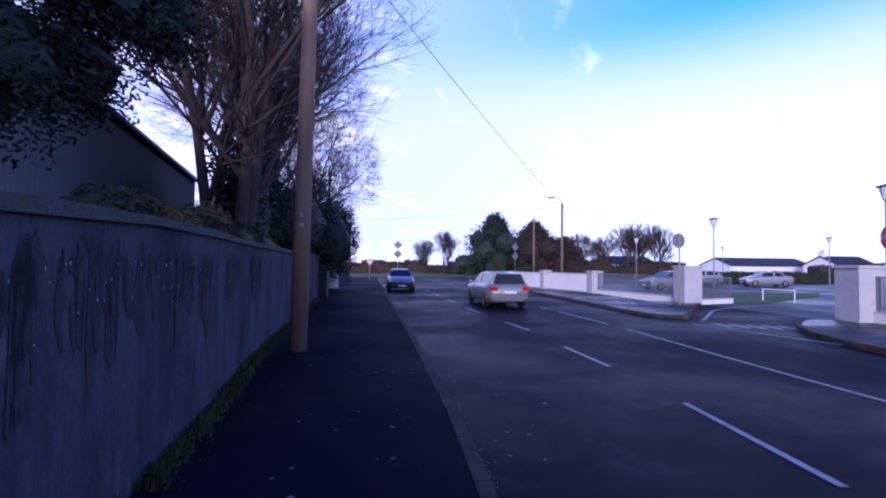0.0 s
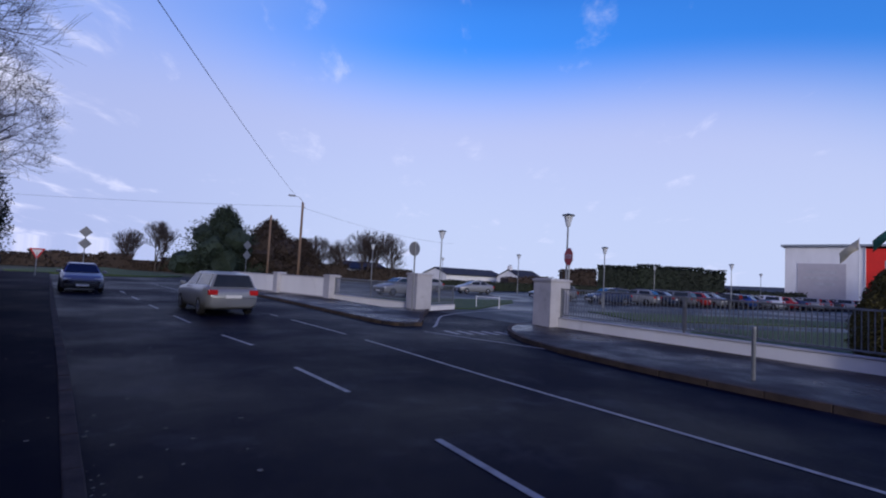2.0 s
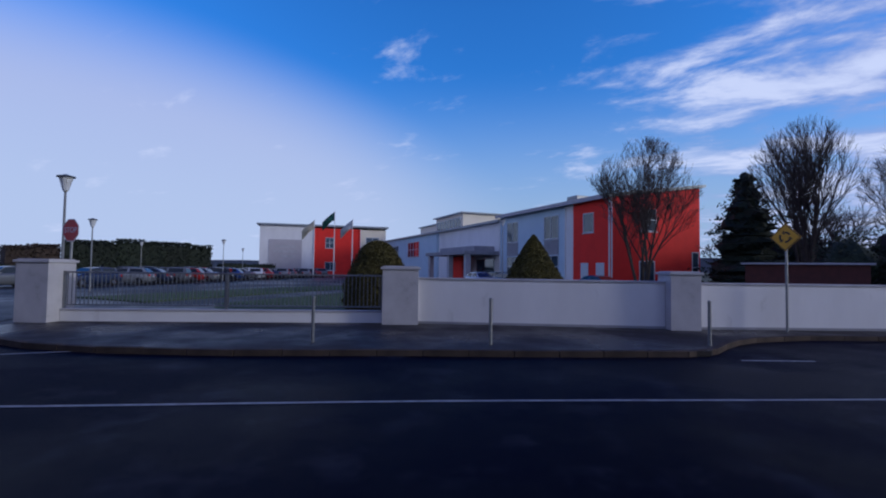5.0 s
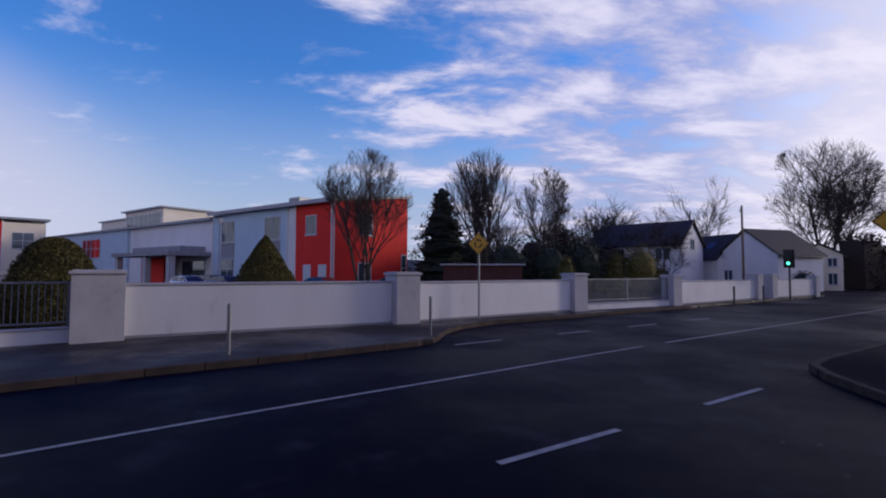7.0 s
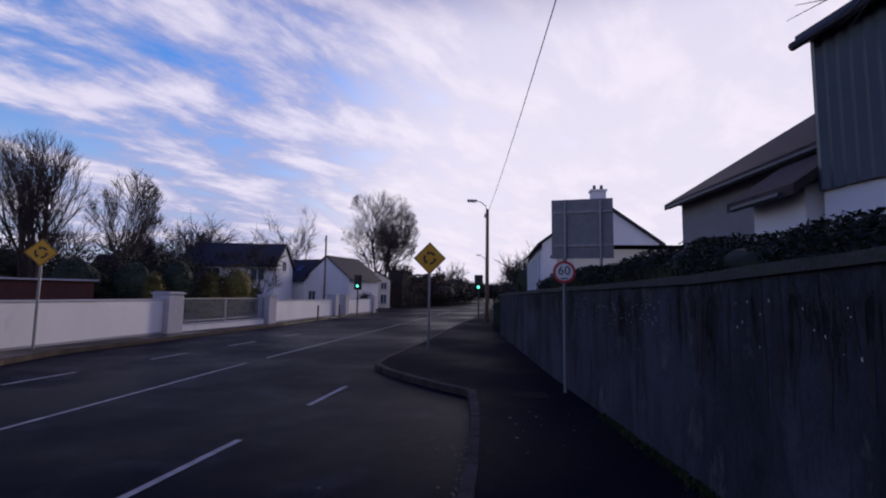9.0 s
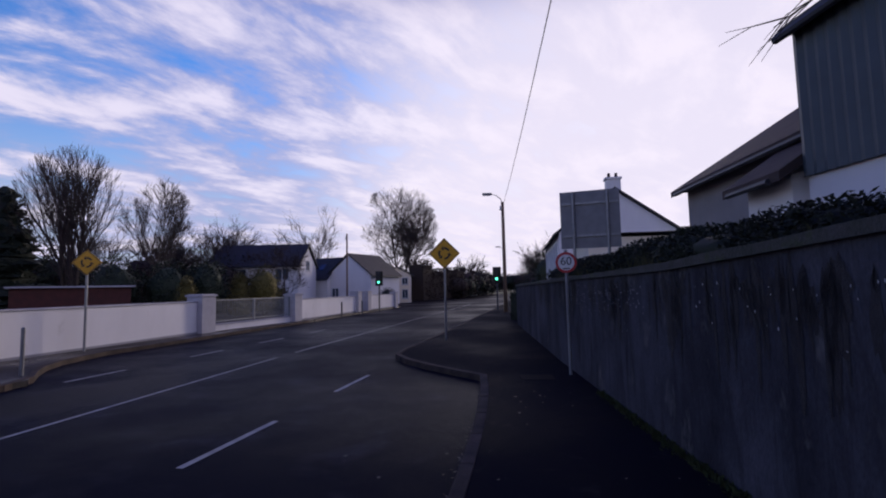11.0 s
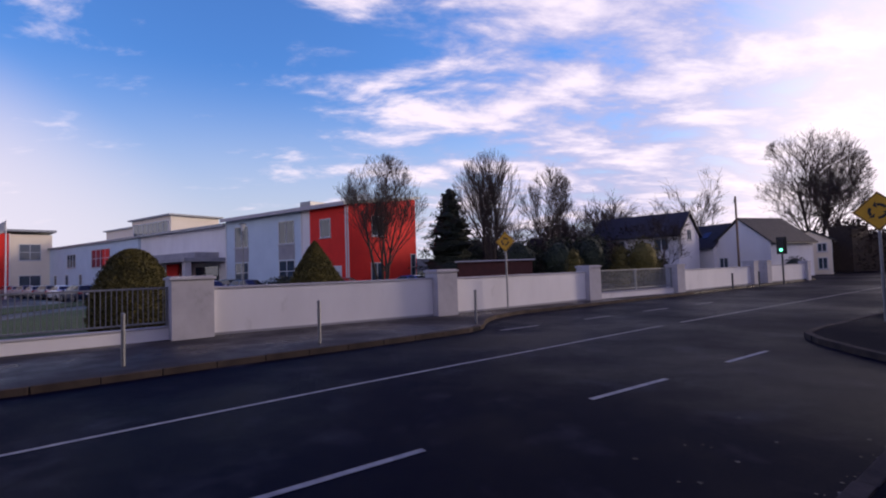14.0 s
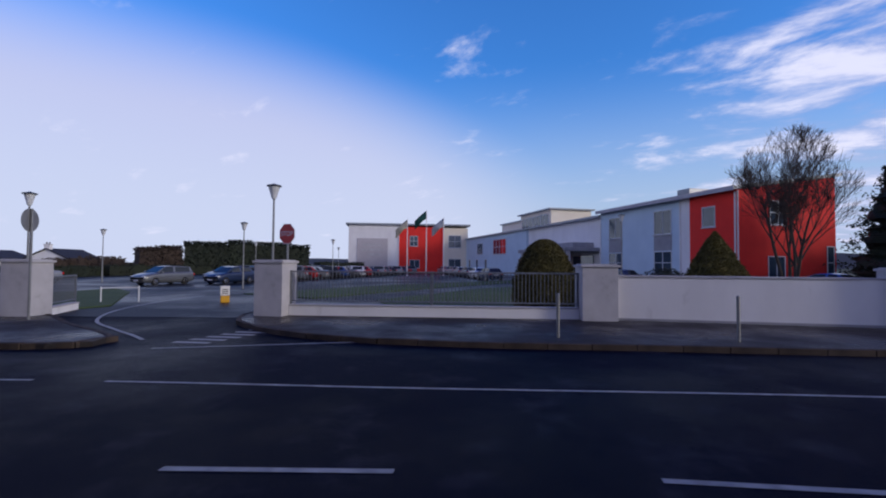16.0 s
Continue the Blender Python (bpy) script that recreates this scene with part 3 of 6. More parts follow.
def railing(a, b, base_h, h, posts=1, gap=0.115):
    a, b = Vector((*a, 0)), Vector((*b, 0))
    L = (b - a).length
    turn = math.degrees(math.atan2(b.y - a.y, b.x - a.x))
    w = thing("low_wall", a.x, a.y, 0.0, turn, "low white rendered wall under a steel railing", "wall", "school front wall")
    part("render_face", box(BM(), 0, L, -0.11, 0.11, -0.05, base_h - 0.05, 0.004), WHITE, w)
    part("coping", box(BM(), 0, L, -0.14, 0.14, base_h - 0.05, base_h, 0.01), PILLAR, w)
    r = thing("railing", a.x, a.y, base_h, turn, "galvanised steel bar railing on a low white wall", "railing", "school railings")
    H = h - base_h
    part("top_rail", box(BM(), 0, L, -0.028, 0.028, H - 0.05, H, 0.006), STEEL, r)
    part("bottom_rail", box(BM(), 0, L, -0.025, 0.025, 0.08, 0.125, 0.006), STEEL, r)
    for i in range(posts + 2):
        x = 0.03 + (L - 0.06) * i / (posts + 1)
        part("post", box(BM(), x - 0.035, x + 0.035, -0.035, 0.035, 0, H + 0.01, 0.006), STEEL, r)
    n = int(L / gap)
    for i in range(1, n):
        ob = new("bar", BARM)
        ob.parent = r
        ob.location = (L * i / n, 0, 0.12)
        ob.scale = (1, 1, H - 0.16)
    return r


PS, PM, PE, PF, PG = (13.45, 13.9), (14.05, 3.8), (13.4, -4.3), (13.65, -12.95), (13.2, -19.7)
turns = {PS: 87, PM: 93, PE: 88, PF: 87, PG: 87}
for p, w, h in ((PS, 0.95, 1.84), (PM, 1.05, 1.78), (PE, 0.85, 1.74), (PF, 0.78, 1.70), (PG, 0.7, 1.62)):
    pillar(*p, w, h, turns[p] - 90)


def along(a, b, ga, gb):
    a, b = Vector(a), Vector(b)
    d = (b - a).normalized()
    return tuple(a + d * ga), tuple(b - d * gb)


railing(*along(PS, PM, 0.48, 0.53), 0.44, 1.50, 1)
panel(*along(PM, PE, 0.53, 0.43), 1.45)
panel(*along(PE, PF, 0.43, 0.39), 1.42)
railing(*along(PF, PG, 0.39, 0.35), 0.38, 1.44, 1)
panel(*along(PG, (13.6, -29.8), 0.35, 0.3), 1.30)
pillar(13.6, -29.8, 0.7, 1.65)
pillar(13.5, -31.6, 0.7, 1.65)
panel((13.5, -31.9), (13.3, -38), 1.30)
pillar(13.3, -38.3, 0.6, 1.5)
# other side of the entrance
PL, P1, P2 = (11.9, 21.2), (9.95, 28.1), (8.2, 33.2)
pillar(*PL, 0.88, 1.80, 5)
pillar(*P1, 0.7, 1.45, 8)
railing(*along(PL, P1, 0.43, 0.36), 0.35, 1.30, 1)
panel(*along(P1, P2, 0.36, 0.3), 1.28)
pillar(*P2, 0.6, 1.42, 10)
panel(*along(P2, (6.3, 38.5), 0.3, 0.0), 1.25)
railing((12.35, 21.2), (14.7, 22.3), 0.25, 1.25, 0)
# kerbs last: many small pieces
KERB_JOBS = [("kerb_near", [p for p in near_edge if p[1] < 46 and p[1] > -34], -0.06, PATH_Z + 0.012),
             ("kerb_far", far_edge[2:], -0.06, PATH_Z + 0.012), ("kerb_corner", isl[9:] + isl[:8], -0.06, PATH_Z + 0.012)]

# ---- shared builders ----
def lathe(bm, prof, sides=12, m=None):
    m = m or Matrix()
    rings = []
    for r, z in prof:
        rings.append([bm.verts.new(m @ Vector((r * math.cos(k * math.tau / sides), r * math.sin(k * math.tau / sides), z))) for k in range(sides)])
    for a, b in zip(rings, rings[1:]):
        for k in range(sides):
            bm.faces.new((a[k], a[(k + 1) % sides], b[(k + 1) % sides], b[k]))
    bm.faces.new(rings[0][::-1])
    bm.faces.new(rings[-1])
    return bm


def leaves(bm, c, r, n, size, shell=0.55, flat=1.0, lump=1.0):
    """Many small bent leaves in an uneven, gappy volume round c."""
    c = Vector(c)
    done = 0
    while done < n:
        d = Vector((random.gauss(0, 1), random.gauss(0, 1), random.gauss(0, 1)))
        if d.length < 0.1:
            continue
        d.normalize()
        bulge = 1 + lump * (0.30 * noise.noise(d * 2.3 + c) + 0.18 * noise.noise(d * 6.1 + c))
        k = (shell + (1 - shell) * random.random()) * bulge
        p = c + Vector((d.x * r[0], d.y * r[1], d.z * r[2])) * k
        if noise.noise(p * 1.9) < -0.28:
            done += 0.3
            continue
        a = Vector((random.uniform(-1, 1), random.uniform(-1, 1), random.uniform(-0.7, 0.7))).normalized() * size * random.uniform(0.6, 1.4)
        b = a.cross(Vector((random.uniform(-1, 1), random.uniform(-1, 1), random.uniform(-1, 1)))).normalized() * size * 0.45
        v = [bm.verts.new(q) for q in (p - a, p + b * flat, p + a, p - b)]
        bm.faces.new(v)
        done += 1
    return bm


def core(bm, c, r, s=2, rough=0.2):
    """A lumpy inner mass that stops light in thick foliage."""
    g = bmesh.ops.create_icosphere(bm, subdivisions=s, radius=1)
    for v in g["verts"]:
        d = v.co.normalized()
        k = 0.68 * (1 + rough * noise.noise(d * 2.3 + Vector(c)))
        v.co = Vector(c) + Vector((d.x * r[0], d.y * r[1], d.z * r[2])) * k
    return bm


def shrub(name, x, y, z, r, n, size, m, label, cat="shrub", group="", cone=False, fill=1.0):
    ob = thing(name, x, y, z, random.uniform(0, 360), label, cat, group)
    bm = BM()
    if cone:
        for k in range(6):
            f = k / 6
            rr = r[0] * (1 - f) ** 0.5
            core(bm, (0, 0, r[2] * (0.12 + f * 0.85)), (rr, rr, r[2] * 0.20), 1)
            leaves(bm, (0, 0, r[2] * (0.12 + f * 0.85)), (rr, rr, r[2] * 0.20), n // 6, size, 0.66, 1.0, 0.15)
    else:
        core(bm, (0, 0, r[2] * 0.55), (r[0] * fill, r[1] * fill, r[2] * 0.55 * fill), 2 if fill == 1.0 else 3, 0.2 if fill == 1.0 else 0.35)
        leaves(bm, (0, 0, r[2] * 0.55), (r[0], r[1], r[2] * 0.55), n, size, 0.66 if fill == 1.0 else 0.74, 1.0, 0.2)
    part("foliage", bm, m, ob, smooth=fill != 1.0)
    part("stem", tube(BM(), [(0, 0, -0.05), (0.02, 0, r[2] * 0.3)], [0.06, 0.04], 6), BARK, ob)
    return ob


def topiary(name, x, y, R, H, power, n, m, label):
    """A clipped shrub: dense small leaves on a smooth turned shape."""
    ob = thing(name, x, y, 0, 0, label, "shrub")
    prof = lambda u: R * max(0.0, 1 - u ** power) ** (0.5 if power > 1.9 else 0.85) * min(1.0, 0.82 + u)
    bm = lathe(BM(), [(prof(k / 14) * 0.84 + 0.02, H * k / 14) for k in range(15)], 18)
    for k in range(n):
        u, a = random.random() ** 1.15, random.uniform(0, math.tau)
        d = Vector((math.cos(a), math.sin(a), 0))
        p = d * prof(u) * (1 + 0.13 * noise.noise(d * 1.7 + Vector((0, 0, u * 5))) + 0.05 * noise.noise(d * 6 + Vector((0, 0, u * 14)))) * random.uniform(0.84, 1.07) + Vector((0, 0, u * H))
        q = Vector((random.uniform(-1, 1), random.uniform(-1, 1), random.uniform(-1, 1))).normalized() * random.uniform(0.03, 0.065)
        s = q.cross(Vector((random.uniform(-1, 1), random.uniform(-1, 1), random.uniform(-1, 1)))).normalized() * 0.03
        bm.faces.new([bm.verts.new(v) for v in (p - q * 0.3, p + s, p + q, p - s)])
    part("foliage", bm, m, ob)
    part("stem", tube(BM(), [(0, 0, -0.05), (0.02, 0, H * 0.3)], [0.06, 0.04], 6), BARK, ob)
    return ob


def bare_tree(name, x, y, z, h, spread, label, stems=1, levels=4, upright=0.5, r0=0.0, fork=0.28, seed=1, kids=(4, 5, 5, 5), twig=0.012, cat="tree", R=0.0, top=0.0):
    rnd = random.Random(seed)
    ob = thing(name, x, y, z, 0, label, cat)
    trunk, crown = BM(), BM()
    r0 = r0 or h * 0.022

    def inside(q):
        if not R:
            return True
        H = top or h
        c = H * 0.58
        return (q.x ** 2 + q.y ** 2) / R ** 2 + ((q.z - c) / (H - c)) ** 2 < 1 + 0.12 * noise.noise(q * 0.8) or q.z < H * 0.35 and q.x ** 2 + q.y ** 2 < R * R * 0.5

    def grow(p, d, length, r, lev):
        for _ in range(7):
            if inside(p + d * length):
                break
            length *= 0.8
        pts, rad = [p], [r]
        n = 4 if lev < 2 else 3
        q = p
        for i in range(n):
            d = (d + Vector((rnd.uniform(-1, 1), rnd.uniform(-1, 1), rnd.uniform(-0.6, 1.0) * (0.4 + upright))) * (0.10 + 0.05 * lev)).normalized()
            q = q + d * length / n
            pts.append(q)
            rad.append(max(twig * 0.5, r * (1 - 0.62 * (i + 1) / n)))
        tube(trunk if lev == 0 else crown, pts, rad, (8, 6, 4, 3, 3)[min(lev, 4)], cap=False)
        if lev >= levels:
            return
        for i in range(kids[min(lev, len(kids) - 1)]):
            t = rnd.uniform(0.30 if lev else fork, 1.0)
            k = min(n - 1, int(t * n))
            s = pts[k].lerp(pts[k + 1], t * n - k)
            a = rnd.uniform(0, math.tau)
            side = d.orthogonal().normalized()
            side = (Matrix.Rotation(a, 3, d) @ side)
            nd = (d * (0.55 + 0.5 * upright) + side * spread * rnd.uniform(0.7, 1.2) + Vector((0, 0, 0.35 * upright))).normalized()
            grow(s, nd, length * rnd.uniform(0.48, 0.72), max(twig, rad[k] * rnd.uniform(0.45, 0.62)), lev + 1)

    for s in range(stems):
        a = s * math.tau / stems + rnd.uniform(-0.4, 0.4)
        lean = 0.0 if stems == 1 else rnd.uniform(0.10, 0.32) * spread
        d = Vector((math.cos(a) * lean, math.sin(a) * lean, 1)).normalized()
        grow(Vector((math.cos(a), math.sin(a), 0)) * (0 if stems == 1 else r0 * 1.1) - Vector((0, 0, 0.1)), d, h * rnd.uniform(0.52, 0.64), r0 * (1 if stems == 1 else 0.75), 0)
    part("trunk", trunk, BARK, ob, smooth=True)
    part("crown", crown, TWIG, ob)
    return ob


def fir(name, x, y, h, r, n, label, m=None, z=0.0, taper=0.7):
    ob = thing(name, x, y, z, 0, label, "tree")
    part("trunk", tube(BM(), [(0, 0, -0.1), (0, 0, h * 0.9)], [h * 0.02, 0.03], 6), BARK, ob)
    bm = BM()
    tiers = 16
    for k in range(tiers):
        f = k / tiers
        rr = r * (1 - f) ** taper * random.uniform(0.85, 1.1) + 0.12
        zz = h * (0.08 + 0.9 * f)
        core(bm, (random.uniform(-0.1, 0.1) * rr, random.uniform(-0.1, 0.1) * rr, zz), (rr * 0.85, rr * 0.85, h * 0.10), 2, 0.8)
        for b in range(13):
            a = random.uniform(0, math.tau)
            L = rr * random.uniform(0.75, 1.22)
            leaves(bm, (math.cos(a) * L * 0.8, math.sin(a) * L * 0.8, zz - 0.10 * L), (0.30 * rr + 0.1, 0.30 * rr + 0.1, 0.035 * h), max(6, n // (tiers * 13)), 0.07 + 0.018 * r, 0.3)
    part("crown", bm, m or FIRL, ob)
    return ob


def lump_tree(name, x, y, h, r, label, m, n=16, size=0.2):
    """A dense tree as an uneven heap of leafy clumps."""
    ob = thing(name, x, y, 0, 0, label, "tree")
    part("trunk", tube(BM(), [(0, 0, -0.1), (0, 0, h * 0.7)], [h * 0.025, 0.06], 7), BARK, ob)
    bm = BM()
    for k in range(n):
        f = (k + 0.5) / n
        a = k * 2.4
        rr = r * (1 - f ** 1.6) * random.uniform(0.25, 0.75)
        s = r * (0.50 - 0.30 * f) * random.uniform(0.8, 1.2)
        c = (math.cos(a) * rr, math.sin(a) * rr, h * (0.10 + 0.84 * f))
        core(bm, c, (s * 0.8, s * 0.8, s * 0.7), 2, 0.8)
        leaves(bm, c, (s, s, s * 0.9), 760, size, 0.5)
    part("crown", bm, m, ob)
    return ob


def window(par, face, u0, u1, z0, z1, X, cols=2, rows=1, lab=""):
    """A framed window on a wall. face: 'x-' lies in the plane x = X and looks along -x, and so on."""
    def b(bm, a0, a1, h0, h1, d0, d1):
        if face == "x-":
            return box(bm, X - d1, X - d0, a0, a1, h0, h1)
        if face == "x+":
            return box(bm, X + d0, X + d1, a0, a1, h0, h1)
        if face == "y-":
            return box(bm, a0, a1, X - d1, X - d0, h0, h1)
        return box(bm, a0, a1, X + d0, X + d1, h0, h1)
    w = part("window", b(BM(), u0, u1, z0, z1, -0.05, 0.012), GLASS, par, lab)
    bm = BM()
    t = 0.07
    for a0, a1, h0, h1 in ((u0, u1, z0, z0 + t), (u0, u1, z1 - t, z1), (u0, u0 + t, z0 + t, z1 - t), (u1 - t, u1, z0 + t, z1 - t)):
        b(bm, a0, a1, h0, h1, 0.0, 0.05)
    for k in range(1, cols):
        c = u0 + (u1 - u0) * k / cols
        b(bm, c - 0.035, c + 0.035, z0 + t, z1 - t, 0.0, 0.045)
    for k in range(1, rows):
        c = z0 + (z1 - z0) * k / rows
        b(bm, u0 + t, u1 - t, c - 0.03, c + 0.03, 0.0, 0.042)
    part("frame", bm, FRAMEW, w)
    part("sill", b(BM(), u0 - 0.08, u1 + 0.08, z0 - 0.07, z0 - 0.003, 0.0, 0.12), PILLAR, w)
    return w


# ---- cars ----
def car(name, x, y, turn, m, label, style="hatch", z=-0.03, group="parked cars", head=None):
    ob = thing(name, x, y, z, turn, label, "car", group)
    L, W = (4.15, 0.86) if style != "estate" else (4.4, 0.88)
    rh = {"hatch": 1.46, "estate": 1.50, "saloon": 1.42}[style]
    st = [(L / 2, 0.62, 0.34, 0.62), (L / 2 - 0.12, 0.78, 0.24, 0.74), (L / 2 - 0.5, W, 0.20, 0.86), (1.0, W, 0.19, 0.98), (0.2, W, 0.19, 1.0),
          (-0.9, W, 0.19, 1.02), (-1.6, W, 0.20, 1.04), (-L / 2 + 0.25, W * 0.97, 0.24, 1.02), (-L / 2 + 0.05, W * 0.9, 0.30, 0.92), (-L / 2, W * 0.8, 0.36, 0.78)]
    bm = BM()
    rings = []
    for sx_, w, b, t in st:
        half = [(w * 0.82, b), (w * 0.97, b + 0.10), (w, b + 0.28), (w, t - 0.16), (w * 0.95, t - 0.04), (w * 0.80, t)]
        rings.append([bm.verts.new((sx_, yy, zz)) for yy, zz in half] + [bm.verts.new((sx_, -yy, zz)) for yy, zz in half[::-1]])
    for a, b in zip(rings, rings[1:]):
        for k in range(12):
            bm.faces.new((a[k], a[(k + 1) % 12], b[(k + 1) % 12], b[k]))
    bm.faces.new(rings[0])
    bm.faces.new(rings[-1][::-1])
    bmesh.ops.recalc_face_normals(bm, faces=bm.faces)
    part("body", bm, m, ob, smooth=True)
    tail = {"hatch": (-1.55, -1.98), "estate": (-1.95, -2.12), "saloon": (-1.0, -1.6)}[style]
    bm = BM()
    base = [bm.verts.new(v) for v in ((1.10, 0.76, 0.95), (tail[1], 0.74, 0.97), (tail[1], -0.74, 0.97), (1.10, -0.76, 0.95))]
    top = [bm.verts.new(v) for v in ((0.28, 0.60, rh - 0.06), (tail[0], 0.58, rh - 0.08), (tail[0], -0.58, rh - 0.08), (0.28, -0.60, rh - 0.06))]
    mid = [bm.verts.new(v) for v in ((-0.4, 0.55, rh), (-0.4, -0.55, rh))]
    for k in range(4):
        bm.faces.new((base[k], base[(k + 1) % 4], top[(k + 1) % 4], top[k]))
    bm.faces.new((top[0], top[1], mid[0]))
    bm.faces.new((top[1], top[2], mid[1], mid[0]))
    bm.faces.new((top[2], top[3], mid[1]))
    bm.faces.new((top[3], top[0], mid[0], mid[1]))
    bmesh.ops.recalc_face_normals(bm, faces=bm.faces)
    bmesh.ops.bevel(bm, geom=[e for e in bm.edges if e.calc_length() > 0.3], offset=0.05, segments=2, affect="EDGES")
    part("cabin", bm, m, ob)

    def pane(name_, pts, out, mm, lab=""):
        c = sum((Vector(p) for p in pts), Vector()) / len(pts)
        n = (Vector(pts[1]) - Vector(pts[0])).cross(Vector(pts[2]) - Vector(pts[1])).normalized()
        if n.dot(Vector(out)) < 0:
            n = -n
        bm = BM()
        a = [bm.verts.new(c + (Vector(p) - c) * 0.90 + n * 0.012) for p in pts]
        b = [bm.verts.new(c + (Vector(p) - c) * 0.90 - n * 0.02) for p in pts]
        bm.faces.new(a)
        for k in range(len(a)):
            bm.faces.new((a[k], b[k], b[(k + 1) % len(a)], a[(k + 1) % len(a)]))
        bmesh.ops.recalc_face_normals(bm, faces=bm.faces)
        part(name_, bm, mm, ob, lab)
    B = [(1.10, 0.76, 0.95), (tail[1], 0.74, 0.97), (tail[1], -0.74, 0.97), (1.10, -0.76, 0.95)]
    T = [(0.28, 0.60, rh - 0.06), (tail[0], 0.58, rh - 0.08), (tail[0], -0.58, rh - 0.08), (0.28, -0.60, rh - 0.06)]
    pane("windscreen", (B[0], B[3], T[3], T[0]), (1, 0, 0.5), CGLASS)
    pane("rear_window", (B[1], B[2], T[2], T[1]), (-1, 0, 0.5), CGLASS)
    for s in (1, -1):
        f = [(1.0, 0.755 * s, 0.96), (-0.35, 0.75 * s, 0.965), (-0.40, 0.592 * s, rh - 0.07), (0.28, 0.60 * s, rh - 0.065)]
        r = [(-0.42, 0.75 * s, 0.965), (tail[1] + 0.25, 0.742 * s, 0.97), (tail[0] + 0.1, 0.584 * s, rh - 0.085), (-0.47, 0.592 * s, rh - 0.07)]
        pane("side_window", f, (0, s, 0.2), CGLASS)
        pane("side_window", r, (0, s, 0.2), CGLASS)
        part("headlight", box(BM(), L / 2 - 0.30, L / 2 - 0.055, s * 0.62 - 0.16, s * 0.62 + 0.16, 0.60, 0.73, 0.03), head or HEAD, ob)
        part("tail_light", box(BM(), -L / 2 - 0.012, -L / 2 + 0.18, s * 0.66 - 0.15, s * 0.66 + 0.15, 0.72, 0.90, 0.03), TAIL, ob, "red tail light")
        part("mirror", box(BM(), 0.72, 0.86, s * 0.93 - 0.09, s * 0.93 + 0.09, 0.95, 1.08, 0.03), m, ob)
        for wx in (1.28, -1.28):
            q = Matrix.Translation((wx, s * 0.78, 0.31)) @ Matrix.Rotation(math.pi / 2, 4, "X")
            w = part("wheel", lathe(BM(), [(0.20, -0.10), (0.29, -0.10), (0.31, -0.06), (0.31, 0.06), (0.29, 0.10), (0.20, 0.10)], 18, q), TYRE, ob)
            part("rim", lathe(BM(), [(0.05, -0.108), (0.19, -0.10), (0.20, 0.10), (0.05, 0.108)], 12, q), CHROME, w)
    part("front_bumper", box(BM(), L / 2 - 0.10, L / 2 + 0.02, -0.66, 0.66, 0.30, 0.48, 0.03), BINB, ob)
    part("number_plate", box(BM(), -L / 2 - 0.022, -L / 2 - 0.008, -0.26, 0.26, 0.62, 0.72), SWHITE, ob, "plain white plate")
    part("number_plate", box(BM(), L / 2 + 0.022, L / 2 + 0.034, -0.26, 0.26, 0.34, 0.44), SWHITE, ob, "plain white plate")
    return ob


# ---- posts, signs, lamps ----
def post(par, x, y, h, r=0.03, m=None, z=0.0):
    return part("post", tube(BM(), [(x, y, z), (x, y, h)], r, 10), m or STEEL, par)


def lantern(x, y, h, label="slim grey lamp post with a flared lantern head"):
    ob = thing("lamp_post", x, y, 0, random.uniform(0, 90), label, "lamp post", "car park lamps")
    part("pole", tube(BM(), [(0, 0, -0.05), (0, 0, 0.9), (0, 0, 0.95), (0, 0, h - 0.55)], [0.06, 0.06, 0.045, 0.035], 10), STEEL, ob)
    hd = part("lantern", lathe(BM(), [(0.05, h - 0.56), (0.09, h - 0.5), (0.20, h - 0.10), (0.21, h - 0.08)], 10), HEAD, ob, "clear flared lantern")
    part("cap", lathe(BM(), [(0.27, h - 0.08), (0.26, h - 0.04), (0.10, h), (0.02, h + 0.03)], 12), DARKST, ob)
    return ob


def plate(par, name, outline, z, m, t=0.012, y=0.0, lab=""):
    """A flat sign plate that looks along -y, its outline in x and z round the height z."""
    return part(name, slab(BM(), [(px, z + pz) for px, pz in outline], y, y + t), m, par, lab)


def ngon(n, r, turn=0.0):
    return [(r * math.cos(turn + k * math.tau / n), r * math.sin(turn + k * math.tau / n)) for k in range(n)]


def diamond_sign(x, y, z, turn, h, s, label, back=False, marks_=True, lower=False):
    ob = thing("warning_sign", x, y, z, turn, label, "sign")
    post(ob, 0, 0.04, h + s * 0.9, 0.035)
    for k in range(2 if lower else 1):
        zz = h - k * s * 2.05
        plate(ob, "sign_plate", ngon(4, s), zz, SGREY if back else YELLOW, 0.012)
        if not back:
            plate(ob, "border", ngon(4, s * 0.97), zz, BLACK, 0.002, -0.003)
            plate(ob, "sign_face", ngon(4, s * 0.90), zz, YELLOW, 0.003, -0.007)
        if marks_ and not back:
            for j in range(3):
                a = j * math.tau / 3 + 0.5
                arc = [(s * 0.40 * math.cos(a + u), s * 0.40 * math.sin(a + u)) for u in (0, 0.3, 0.6, 0.9, 1.2)]
                inn = [(px * 0.68, pz * 0.68) for px, pz in arc[::-1]]
                plate(ob, "arrow", arc + inn, zz, BLACK, 0.003, -0.011)
                e = a + 1.25
                tip = [(s * 0.52 * math.cos(e), s * 0.52 * math.sin(e)), (s * 0.34 * math.cos(e + 0.42), s * 0.34 * math.sin(e + 0.42)), (s * 0.17 * math.cos(e), s * 0.17 * math.sin(e))]
                plate(ob, "arrow_head", tip, zz, BLACK, 0.003, -0.0112)
    return ob


